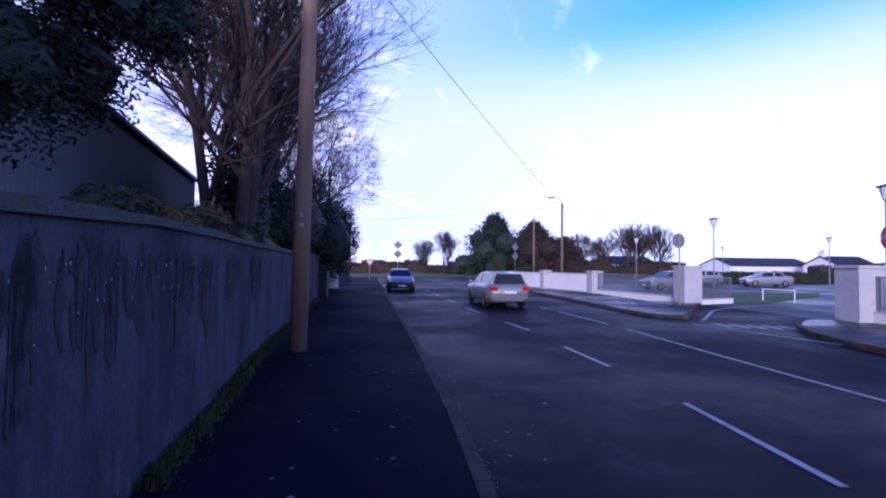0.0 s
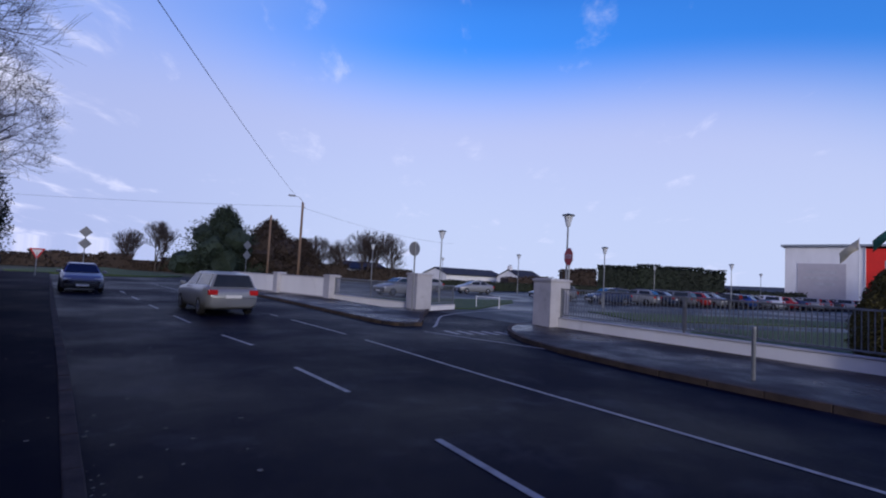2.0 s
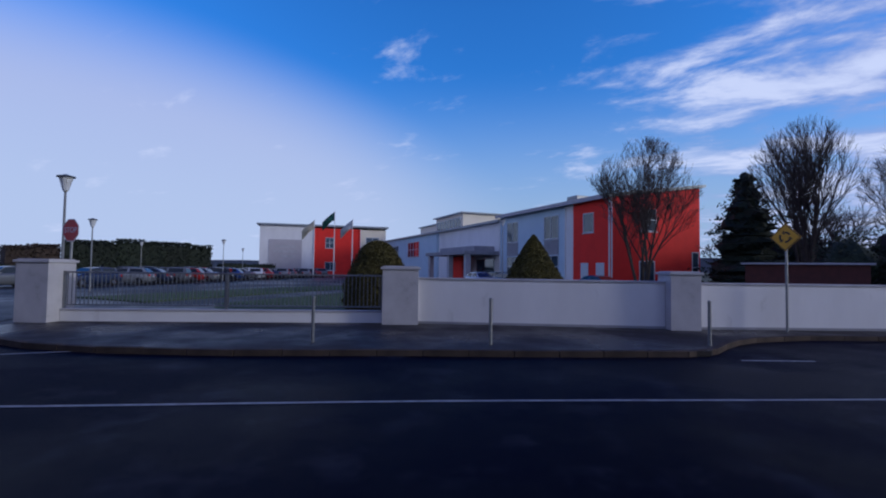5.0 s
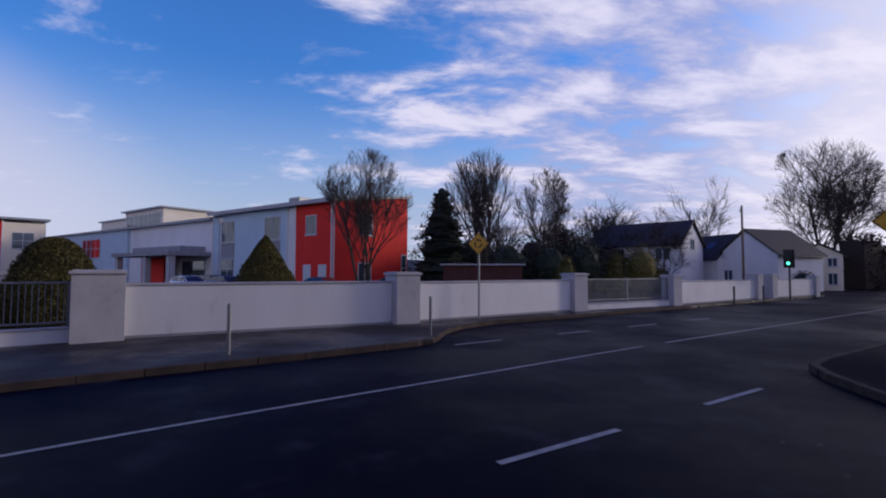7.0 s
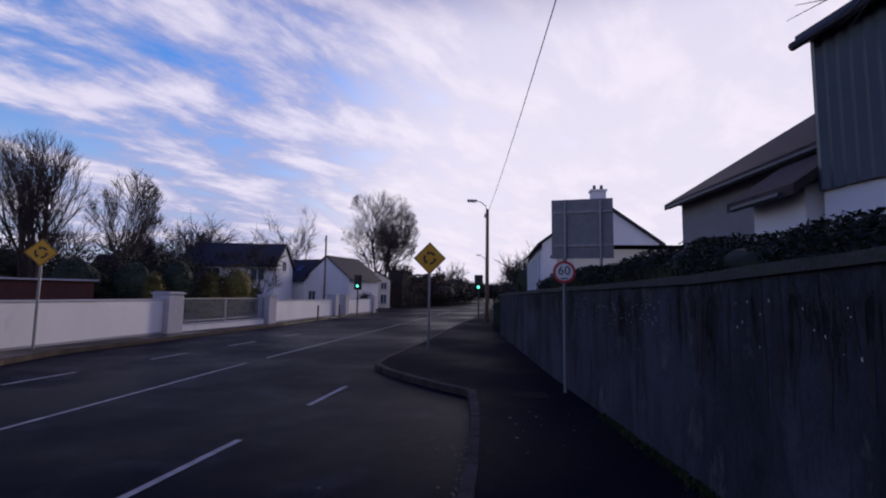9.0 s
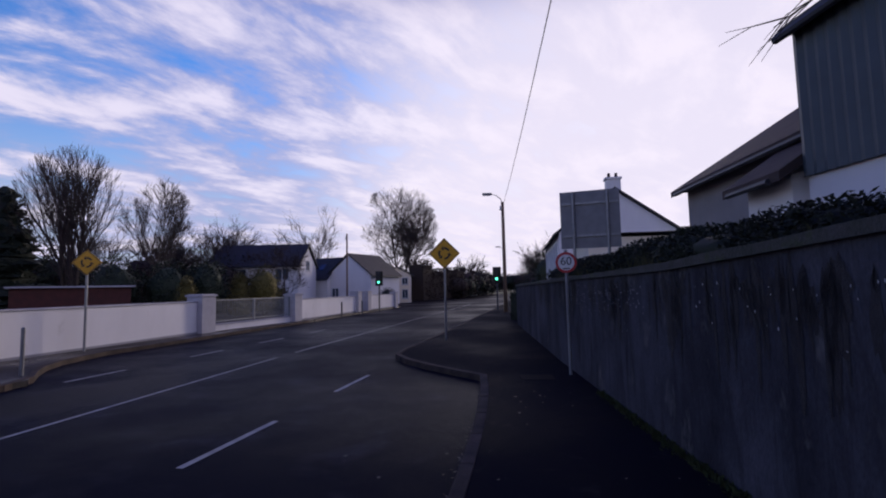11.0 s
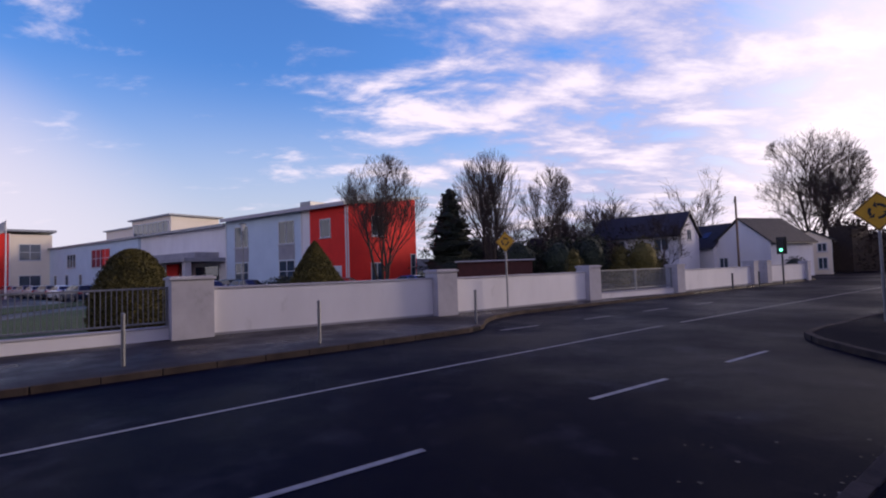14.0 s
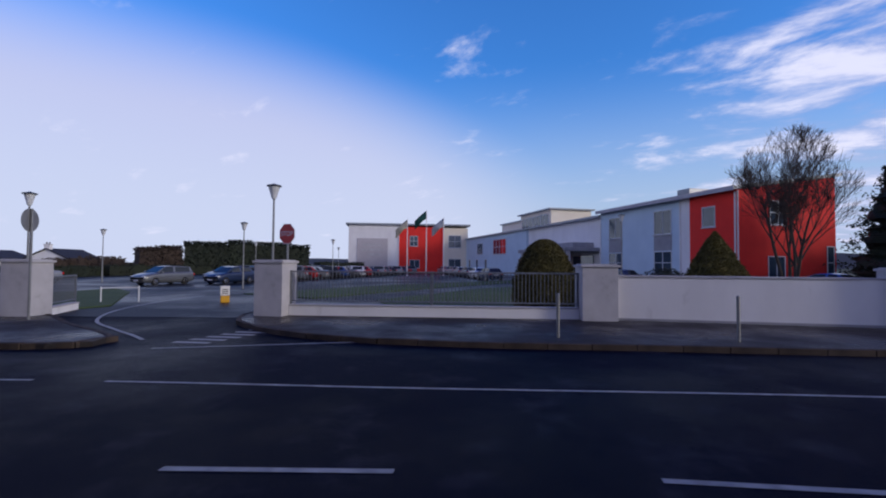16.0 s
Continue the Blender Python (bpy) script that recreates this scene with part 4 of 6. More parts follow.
def text_mesh(body, size, par, name, m, loc, lab=""):
    """Flat letters that look along -y."""
    cu = bpy.data.curves.new(name, "FONT")
    cu.body, cu.size, cu.align_x, cu.align_y, cu.extrude = body, size, "CENTER", "CENTER", 0.002
    tmp = bpy.data.objects.new(name, cu)
    scene.collection.objects.link(tmp)
    me = bpy.data.meshes.new_from_object(tmp.evaluated_get(bpy.context.evaluated_depsgraph_get()))
    bpy.data.objects.remove(tmp)
    me.transform(Matrix.Rotation(math.pi / 2, 4, "X"))
    me.materials.clear()
    me.materials.append(m)
    ob = new(name, me)
    ob.parent = par
    ob.location = loc
    return tagged(ob, lab)


def wire(name, a, b, sag, r=0.012, lab="black overhead cable between poles"):
    a, b = Vector(a), Vector(b)
    pts = [a.lerp(b, k / 24) - Vector((0, 0, sag * 4 * (k / 24) * (1 - k / 24))) for k in range(25)]
    return tagged(link(name, tube(BM(), pts, r, 5), BLACK), lab, "cable", "overhead cables")

# ---- the school ----
C0 = (38.0, -11.3)
school = thing("school_building", C0[0], C0[1], 0, -68.8, "two-storey school with red, pale blue and white rendered walls", "building")


def wall_box(x0, x1, y0, y1, z0, z1, m, lab="", par=None):
    return part("wall", box(BM(), x0, x1, y0, y1, z0, z1), m, par or school, lab)


def sloped(y0, y1, m, lab="", x1=10.0, za=7.15, zb=8.5):
    return part("wall", slab(BM(), [(0, 0), (x1, 0), (x1, zb), (0, za)], y0, y1), m, school, lab)


school.scale = (1, 1, 1.08)
sloped(0, 4.8, RED, "bright red rendered wall")
sloped(4.802, 5.9, WHITE)
sloped(5.902, 18.5, PALE, "pale blue rendered wall")
part("roof", slab(BM(), [(-0.55, 7.12), (10.4, 8.58), (10.4, 8.80), (-0.55, 7.34)], -0.35, 18.6), ROOFM, school, "grey metal roof with a thin edge")
part("fascia", slab(BM(), [(-0.62, 7.05), (-0.56, 7.05), (-0.56, 7.38), (-0.62, 7.38)], -0.35, 18.6), PILLAR, school)
wall_box(0.35, 10, 18.5, 39, 0, 6.75, WHITE, "white rendered wall")
part("roof", box(BM(), -0.25, 10.3, 18.62, 39.1, 6.75, 7.0), ROOFM, school)
wall_box(0, 10, 39, 74, 0, 6.7, PALE)
part("roof", box(BM(), -0.35, 10.3, 39.1, 74.2, 6.7, 6.95), ROOFM, school)
wall_box(6, 13.5, 42.5, 55, 6, 10.3, CREAM, "cream rendered roof storey")
part("roof", box(BM(), 5.5, 14, 42.0, 55.5, 10.3, 10.5), ROOFM, school)
window(school, "x-", 43.2, 54.4, 8.0, 9.7, 6.0, 7, 1)
wall_box(8, 14, 58, 70, 6, 9.8, CREAM)
part("roof", box(BM(), 7.6, 14.4, 57.6, 70.4, 9.8, 10.0), ROOFM, school)
part("roof_duct", box(BM(), 3.0, 6.0, 8.2, 9.8, 7.6, 8.55, 0.05), STEEL, school, "metal roof duct")
# windows of the blue and red fronts, stacked with a grey panel between
for a, b in ((7.0, 9.4), (14.4, 16.8)):
    window(school, "x-", a, b, 4.35, 6.45, 0.0, 2, 1)
    part("spandrel", box(BM(), -0.03, 0.03, a, b, 2.95, 4.25), PLINTH, school)
    window(school, "x-", a, b, 0.9, 2.9, 0.0, 2, 2)
window(school, "x-", 2.0, 3.4, 4.6, 6.2, 0.0, 1, 1)
for a in (0.7, 2.7):
    part("door", box(BM(), -0.05, 0.04, a, a + 1.0, 0, 2.2, 0.01), FRAMEW, school, "pale side door")
window(school, "y-", 3.2, 4.9, 4.7, 6.5, 0.0, 2, 2)
window(school, "y-", 3.0, 4.7, 0.7, 2.4, 0.0, 2, 1)
window(school, "y-", 9.0, 9.8, 0.7, 3.2, 0.0, 1, 2)
for xx, yy in ((-0.06, 0.06), (-0.06, 5.9), (-0.06, 18.4)):
    part("downpipe", tube(BM(), [(xx, yy, 0.1), (xx, yy, 7.0)], 0.06, 8), SWHITE, school, "white downpipe")
part("downpipe", tube(BM(), [(0.08, -0.07, 0.1), (0.08, -0.07, 7.1)], 0.06, 8), SWHITE, school, "white downpipe")
# porch
porch = part("porch_roof", box(BM(), -4.2, 0.35, 19.2, 32.5, 3.15, 3.55, 0.03), PLINTH, school, "grey flat porch canopy")
part("canopy_top", box(BM(), -2.4, 0.35, 20.5, 31.5, 3.55, 4.15, 0.03), PLINTH, school)
for yy in (19.8, 25.0, 31.9):
    part("porch_pillar", box(BM(), -3.9, -3.3, yy - 0.35, yy + 0.35, 0, 3.15, 0.02), PILLAR, school)
part("red_screen", box(BM(), -1.4, -1.2, 26.0, 31.4, 0, 3.1), RED, school, "dark red porch wall")
part("entrance_door", box(BM(), 0.24, 0.34, 20.5, 25.2, 0, 2.7), GLASS, school, "dark glazed entrance door")
# blue wing windows
window(school, "x-", 47.5, 54.0, 3.4, 5.9, 0.0, 4, 2)
part("red_blind", box(BM(), -0.036, -0.02, 47.8, 50.0, 3.5, 5.8), RED, school, "red panel inside the window")
for a in (41.0, 57.5, 63.0, 68.0):
    window(school, "x-", a, a + 1.2, 0.3, 2.6, 0.0, 1, 1)
window(school, "x-", 60.0, 63.5, 3.6, 5.6, 0.0, 3, 1)

# far block that closes the courtyard
far = thing("school_hall", 103.2, 19.5, 0, 104, "flat-roofed white and red school hall block", "building")
far.scale = (1, 1, 1.14)
part("wall", box(BM(), -5.5, 0, -11, 0, 0, 8.6), CREAM, far)
part("wall", box(BM(), 0, 9.8, -11, 0, 0, 8.7), RED, far, "bright red rendered wall")
part("wall", box(BM(), 9.8, 20.6, -11, 0.15, 0, 9.0), WHITE, far, "white rendered wall")
part("roof", box(BM(), -6, 21.2, -11.4, 0.7, 9.0, 9.3), ROOFM, far)
panel_ = part("name_panel", box(BM(), 12.2, 18.8, 0.15, 0.24, 0.6, 6.4, 0.02), mat("dusky_panel", (0.50, 0.47, 0.50), (0.45, 0.42, 0.45), 0.8, 1, 5), far, "dusky grey panel with worn lettering")
bm = BM()
for k, (a, b) in enumerate(((13.4, 17.6), (13.2, 17.9), (13.6, 16.4))):
    box(bm, a, b, 0.24, 0.27, 4.9 - k * 0.9, 5.35 - k * 0.9)
part("lettering_bars", bm, PILLAR, panel_)
window(far, "y+", 5.6, 7.4, 5.0, 7.0, 0.0, 2, 2)
window(far, "y+", 5.2, 7.4, 0.8, 2.4, 0.0, 2, 1)
window(far, "y+", -4.0, -1.2, 4.8, 7.2, 0.0, 2, 2)
window(far, "y+", -4.0, -1.2, 0.6, 2.6, 0.0, 2, 1)
for a in (9.8, 0.0):
    part("downpipe", tube(BM(), [(a, 0.25, 0), (a, 0.25, 8.8)], 0.09, 6), SWHITE, far, "white downpipe")

FLAGC = [mat("flag_green", (0.02, 0.10, 0.07), (0.015, 0.08, 0.06), 0.8, 3, 3), mat("flag_cream", (0.55, 0.50, 0.36), (0.5, 0.45, 0.3), 0.8, 3, 3), mat("flag_grey", (0.42, 0.45, 0.47), (0.38, 0.4, 0.42), 0.8, 3, 3)]
for k, (az, hh, fm, lab) in enumerate(((-74.6, 8.6, 1, "cream"), (-76.9, 10.0, 0, "dark green"), (-79.0, 8.9, 2, "pale grey"))):
    d = 72
    fx, fy = d * math.sin(radians(-az)), 1.7 + d * math.cos(radians(az))
    ob = thing("flagpole", fx, fy, 0, 0, "white flagpole flying a %s flag" % lab, "flagpole", "flagpoles")
    part("pole", tube(BM(), [(0, 0, -0.05), (0, 0, hh)], [0.10, 0.05], 8), SWHITE, ob)
    bm = BM()
    rows = []
    for i in range(9):
        u = i / 8
        px, py = 0.3 * u, 1.9 * u
        rows.append([bm.verts.new((px + 0.18 * math.sin(u * 6 + j), py, hh - 0.1 - j * 0.42 - u * 1.5 + 0.1 * math.sin(u * 5))) for j in range(4)])
    for r, s in zip(rows, rows[1:]):
        for j in range(3):
            bm.faces.new((r[j], r[j + 1], s[j + 1], s[j]))
    fl = part("flag", bm, FLAGC[fm], ob, "%s cloth flag" % lab, smooth=True)
    fl.modifiers.new("thick", "SOLIDIFY").thickness = 0.01

# ---- houses down the road ----
def house(name, x, y, turn, L, W, eave, ridge, wallm, roofm, label, chim=1, z=0.0, hip=False, wins=(), side_wins=()):
    ob = thing(name, x, y, z, turn, label, "house")
    hw = W / 2
    part("wall", slab(BM(), [(-hw, -0.3), (hw, -0.3), (hw, eave), (0, ridge), (-hw, eave)] if not hip else [(-hw, -0.3), (hw, -0.3), (hw, eave), (-hw, eave)], 0, L), wallm, ob)
    bm = BM()
    o = 0.35
    sl = (ridge - eave) / hw
    in_ = W * 0.5 if hip else -0.25
    for s in (1, -1):
        v = [(s * (hw + o), -0.25 if not hip else -o, eave - sl * o), (s * (hw + o), L + 0.25 if not hip else L + o, eave - sl * o), (0, L - in_, ridge + 0.02), (0, in_, ridge + 0.02)]
        a = [bm.verts.new((p[0], p[1], p[2] + 0.05)) for p in v]
        b = [bm.verts.new((p[0], p[1], p[2] + 0.22)) for p in v]
        bm.faces.new(a)
        bm.faces.new(b[::-1])
        for k in range(4):
            bm.faces.new((a[k], a[(k + 1) % 4], b[(k + 1) % 4], b[k]))
    if hip:
        for yy, yi in ((-o, in_), (L + o, L - in_)):
            a = [bm.verts.new(p) for p in ((hw + o, yy, eave - sl * o + 0.2), (-hw - o, yy, eave - sl * o + 0.2), (0, yi, ridge + 0.22))]
            bm.faces.new(a)
    bmesh.ops.recalc_face_normals(bm, faces=bm.faces)
    rf = part("roof", bm, roofm, ob)
    for k in range(chim):
        yy = 0.45 if k == 0 else L - 0.45
        bm = box(BM(), -0.5, 0.5, yy - 0.35, yy + 0.35, ridge - 1.0, ridge + 0.85, 0.02)
        box(bm, -0.58, 0.58, yy - 0.43, yy + 0.43, ridge + 0.85, ridge + 1.0, 0.02)
        c = part("chimney", bm, wallm, rf)
        for j in (-0.25, 0.25):
            part("chimney_pot", lathe(BM(), [(0.12, ridge + 1.0), (0.10, ridge + 1.35)], 8, Matrix.Translation((j, yy, 0))), TILEB, ob)
    for s in (1, -1):
        part("gutter", tube(BM(), [(s * (hw + o + 0.03), 0, eave - sl * o + 0.08), (s * (hw + o + 0.03), L, eave - sl * o + 0.08)], 0.06, 6), DARKST, ob)
    for face, u0, u1, z0, z1, X in wins:
        window(ob, face, u0, u1, z0, z1, X, 2, 1)
    return ob


# white houses beyond the school wall
house("house", 24.4, -42.65, -77.5, 9.0, 7.0, 4.4, 6.6, WHITE, SLATE, "white house with a dark slate roof behind hedges", 0,
      wins=[("x-", 0.9, 2.3, 2.9, 4.1, -3.5), ("x-", 5.2, 6.7, 2.7, 4.1, -3.5), ("x-", 7.7, 8.6, 2.9, 4.1, -3.5), ("x-", 3.2, 4.4, 0.4, 2.0, -3.5), ("y-", -0.7, 0.7, 3.9, 5.0, 0.0)])
house("house", 21.3, -46.5, 165.5, 6.0, 6.2, 3.4, 5.75, WHITE, SLATE, "white gabled house with a steep dark roof", 0, wins=[("y-", -2.4, -1.4, 0.8, 2.0, 0.0)])
wing = house("house_wing", 23.4, -49.1, -104.5, 5.8, 5.0, 3.2, 5.5, WHITE, SLATE, "white side wing with a dark roof and two skylights", 0,
             wins=[("x-", 1.9, 2.9, 1.9, 2.8, -2.5), ("x-", 3.5, 4.5, 1.9, 2.8, -2.5)])
for yy in (1.3, 2.8):
    part("skylight", slab(BM(), [(-1.7, 4.14), (-1.0, 4.78), (-1.0, 4.88), (-1.7, 4.24)], yy, yy + 0.8), GLASS, wing, "small roof window")
house("house", 18.0, -54.5, 197, 6, 3.6, 3.5, 4.5, CREAM, SLATE, "cream two-storey house with a small gable on the road", 0,
      wins=[("y-", -1.4, -0.6, 2.3, 3.2, 0.0), ("y-", 0.6, 1.4, 2.3, 3.2, 0.0), ("y-", -1.4, -0.6, 0.5, 1.7, 0.0), ("y-", 0.6, 1.4, 0.5, 1.7, 0.0), ("x+", 1.0, 2.0, 2.3, 3.2, 1.8), ("x+", 4.0, 5.0, 2.3, 3.2, 1.8)])
# long grey-white house with tall windows on the near side
house("house", -4.9, -46.5, 3, 16.0, 8.0, 5.5, 8.4, WHITE, SLATE, "white house with tall narrow windows and a chimney", 2, z=0.0,
      wins=[("x+", 1.2 + k * 2.4, 2.1 + k * 2.4, 2.2, 4.9, 4.0) for k in range(6)])
house("house", -5.5, -27.5, 4, 6.0, 6.0, 4.2, 4.5, CREAM, SLATE, "flat-topped rendered house extension", 0, hip=True)
# bungalow behind the wall
house("bungalow", -7.87, -11.1, 8, 6.1, 6.0, 4.25, 6.35, mat("bungalow_render", (0.30, 0.28, 0.28), (0.24, 0.23, 0.23), 0.9, 1, 8, 0.3, 60), TILEB,
      "grey rendered bungalow with a hipped brown tiled roof", 0, z=0.3, hip=True, wins=[("y-", -1.0, 1.0, 1.6, 3.2, 0.0)])
house("lean_to", -5.25, -5.6, 8, 1.3, 1.5, 3.25, 3.75, WHITE, TILEB, "white rendered outhouse with a brown tiled roof", 0, z=0.3)

# corrugated shed behind the wall: long face towards the footpath
shed = thing("shed", -4.75, -3.95, 0.0, 15, "long dark shed clad in corrugated metal sheets", "shed")
SL = 28.5
part("wall", box(BM(), -9, -0.06, 0.02, 6.5, 0, 3.5), WHITE, shed, "white rendered lower wall")
bm = BM()
n = int(SL / 0.10)
prev = None
for k in range(n + 1):
    yy = SL * k / n
    xx = 0.035 if k % 2 else -0.005
    cur = (bm.verts.new((xx, yy, 3.40 if yy < 6.5 else 1.0)), bm.verts.new((xx, yy, 5.85)))
    if prev:
        bm.faces.new((prev[0], cur[0], cur[1], prev[1]))
    prev = cur
part("cladding", bm, CLAD, shed, "dark ribbed metal cladding")
bm = BM()
prev = None
for k in range(91):
    xx = -9 + 9 * k / 90
    yy = -0.03 if k % 2 else 0.005
    top = 5.75 + 2.2 * (1 - abs(xx + 4.5) / 4.5)
    cur = (bm.verts.new((xx, yy, 3.45)), bm.verts.new((xx, yy, top)))
    if prev:
        bm.faces.new((prev[0], cur[0], cur[1], prev[1]))
    prev = cur
part("end_cladding", bm, CLAD, shed, "dark ribbed metal cladding")
part("inner_wall", slab(BM(), [(-9, 0.8), (-0.07, 0.8), (-0.07, 5.7), (-4.5, 7.85), (-9, 5.7)], 0.06, SL), CLAD, shed)
bm = BM()
for s in (0, 1):
    v = [(0.18, 5.74), (-4.5, 8.03), (-4.5, 8.17), (0.18, 5.94)] if s == 0 else [(-9.45, 5.62), (-4.5, 8.04), (-4.5, 8.16), (-9.45, 5.84)]
    slab(bm, v, -0.08, SL + 0.3)
part("roof", bm, mat("shed_roof", (0.10, 0.10, 0.11), (0.07, 0.07, 0.075), 0.7, 1.0, 8, 0.2, 30), shed, "dull grey sheet roof")
part("gutter", tube(BM(), [(0.24, -0.08, 5.76), (0.24, SL + 0.3, 5.76)], 0.07, 8), DARKST, shed)

# far white bungalows beyond the car park
house("house", 36, 97, -72, 11, 7, 2.3, 3.7, WHITE, SLATE, "far white bungalow with a chimney", 1, wins=[("x-", 2, 3.2, 0.9, 2.0, -3.5), ("x-", 6, 7.2, 0.9, 2.0, -3.5)])
house("house", 60, 97, -80, 20, 8, 2.2, 3.6, WHITE, SLATE, "far low bungalow with a long dark roof", 0, wins=[("x-", 3, 5, 0.9, 2.0, -4.0), ("x-", 11, 13, 0.9, 2.0, -4.0)])
house("house", 75, 88, -80, 9, 7, 2.3, 3.9, WHITE, SLATE, "far white gabled bungalow", 1)

# ---- walls, garden things along the near side ----
wc = thing("wall_end_panel", -6.75, 31.6, 0, 5, "white painted wall end beside the footpath", "wall")
part("panel", box(BM(), -0.45, 0.45, -0.15, 0.15, 0, 1.95, 0.02), WHITE, wc)
part("cap", box(BM(), -0.5, 0.5, -0.2, 0.2, 1.95, 2.05, 0.02), PILLAR, wc)
bin_ = thing("litter_bin", -5.35, 22.6, PATH_Z, 0, "black plastic litter bin on the footpath", "bin")
part("body", box(BM(), -0.22, 0.22, -0.22, 0.22, 0, 1.0, 0.04), BINB, bin_)
part("hood", box(BM(), -0.25, 0.25, -0.25, 0.25, 1.06, 1.25, 0.05), BINB, bin_)
part("opening", box(BM(), -0.2, 0.2, -0.2, 0.2, 0.95, 1.1, 0.01), BLACK, bin_)

# ---- utility poles and cables ----
def wood_pole(x, y, h, r, label, lean=(0, 0), arm=True):
    ob = thing("utility_pole", x, y, 0, 0, label, "utility pole", "utility poles")
    part("pole", tube(BM(), [(0, 0, -0.2), (lean[0] * 0.5, lean[1] * 0.5, h * 0.5), (lean[0], lean[1], h)], [r, r * 0.9, r * 0.78], 14), POLEW, ob, smooth=True)
    bm = BM()
    lathe(bm, [(0.05, h - 0.5), (0.07, h - 0.45), (0.07, h - 0.3), (0.04, h - 0.25)], 8, Matrix.Translation((lean[0] + r, lean[1], 0)))
    part("insulator", bm, SWHITE, ob, "white porcelain insulator")
    part("bracket", box(BM(), lean[0] - 0.05, lean[0] + r + 0.1, lean[1] - 0.03, lean[1] + 0.03, h - 0.55, h - 0.5), DARKST, ob)
    for zz in (1.5, 1.7):
        part("pole_tag", box(BM(), r * 0.2, r * 0.2 + 0.05, -r - 0.012, -r * 0.6, zz + 0.9, zz + 0.98), STEEL, ob)
    return ob


wood_pole(-2.72, 8.35, 8.6, 0.165, "weathered brown wooden utility pole against the wall", (0.10, 0.15))
wood_pole(13.7, 48.3, 8.3, 0.14, "grey-brown wooden utility pole with a street light")
wood_pole(13.6, 61.0, 8.0, 0.14, "far wooden utility pole")
wood_pole(1.95, -27.0, 7.4, 0.13, "slim wooden utility pole carrying a street light")
wood_pole(18.7, -40.0, 7.4, 0.10, "thin far wooden pole behind the white wall")
wire("overhead_cable", (-2.3, 8.5, 8.35), (13.0, 48.3, 8.8), 0.25)
wire("overhead_cable", (-2.5, 8.5, 8.1), (1.95, -27, 7.1), 0.5)
wire("overhead_cable", (13.7, 48.3, 7.9), (-30, 70, 7.6), 0.5, 0.01)
wire("overhead_cable", (13.7, 48.3, 7.8), (40, 60, 6.6), 0.6, 0.01)


def street_light(x, y, z, turn, reach, label):
    ob = thing("street_light", x, y, z, turn, label, "street light", "street lights")
    part("arm", tube(BM(), [(0, 0, 0), (0.1, 0, 0.5), (0.4, 0, 0.75), (reach, 0, 0.85)], [0.03, 0.03, 0.028, 0.025], 8), STEEL, ob)
    part("head", box(BM(), reach - 0.1, reach + 0.55, -0.10, 0.10, 0.78, 0.92, 0.04), SGREY, ob)
    part("lens", box(BM(), reach, reach + 0.5, -0.08, 0.08, 0.74, 0.785, 0.015), HEAD, ob)
    return ob


street_light(13.7, 48.3, 8.0, 180, 0.9, "grey street light on an arm")
street_light(1.95, -27, 7.1, 15, 0.8, "grey street light on an arm")
ob = thing("street_lamp_post", 5.0, -68, 0, 0, "far grey street lamp post", "lamp post")
part("pole", tube(BM(), [(0, 0, 0), (0, 0, 7.2), (0.8, 0, 7.8)], [0.09, 0.06, 0.04], 8), STEEL, ob)
part("head", box(BM(), 0.7, 1.4, -0.12, 0.12, 7.75, 7.9, 0.03), SGREY, ob)

# ---- signs ----
diamond_sign(2.55, -10.2, PATH_Z, 180 + 9, 2.76, 0.50, "yellow diamond roundabout warning sign on a grey post")
diamond_sign(12.95, -7.1, PATH_Z, 208, 2.66, 0.40, "yellow diamond roundabout warning sign in front of the white wall")
sp = thing("speed_sign", -0.96, -4.5, PATH_Z, 176, "round sixty speed limit sign with a red rim", "sign")
post(sp, 0, 0.03, 2.32, 0.030, SGREY)
plate(sp, "rim", ngon(28, 0.195), 2.08, SREDM)
plate(sp, "sign_face", ngon(28, 0.150), 2.08, SWHITE, 0.003, -0.004)
text_mesh("60", 0.215, sp, "numerals", BLACK, (0, -0.006, 2.10))
part("unit_bar", box(BM(), -0.06, 0.06, -0.008, -0.004, 1.955, 1.975), BLACK, sp)
bd = thing("direction_board", -2.12, -10.3, 0.0, 172, "large plain grey back of a road sign board", "sign")
part("board", box(BM(), -1.0, 0.75, -0.03, 0.0, 2.85, 4.62, 0.01), SGREY, bd)
for zz in (3.2, 4.2):
    part("rail", box(BM(), -0.95, 0.70, -0.075, -0.03, zz, zz + 0.07), STEEL, bd)
for xx in (-0.6, 0.4):
    part("post", tube(BM(), [(xx, -0.11, 0), (xx, -0.11, 4.6)], 0.045, 8), STEEL, bd)
stop = thing("stop_sign", 14.4, 14.0, -0.03, -110, "red octagonal stop sign on a grey post", "sign")
post(stop, 0, 0.04, 3.10, 0.035)
plate(stop, "rim", ngon(8, 0.375, math.pi / 8), 2.77, SWHITE)
plate(stop, "sign_face", ngon(8, 0.35, math.pi / 8), 2.77, SREDM, 0.003, -0.004)
text_mesh("STOP", 0.235, stop, "lettering", SWHITE, (0, -0.008, 2.77))
rb = thing("round_sign", 10.85, 20.0, PATH_Z, 12, "back of a round grey road sign on a post", "sign")
post(rb, 0, -0.04, 3.15, 0.035)
plate(rb, "sign_plate", ngon(24, 0.33), 2.82, SGREY)
diamond_sign(-3.4, 49.0, 0, 4, 3.75, 0.46, "two diamond sign plates one over the other on a pole", True, lower=True)
diamond_sign(10.6, 58.0, 0, 30, 4.0, 0.55, "two diamond sign plates one over the other on a pole", True, lower=True)
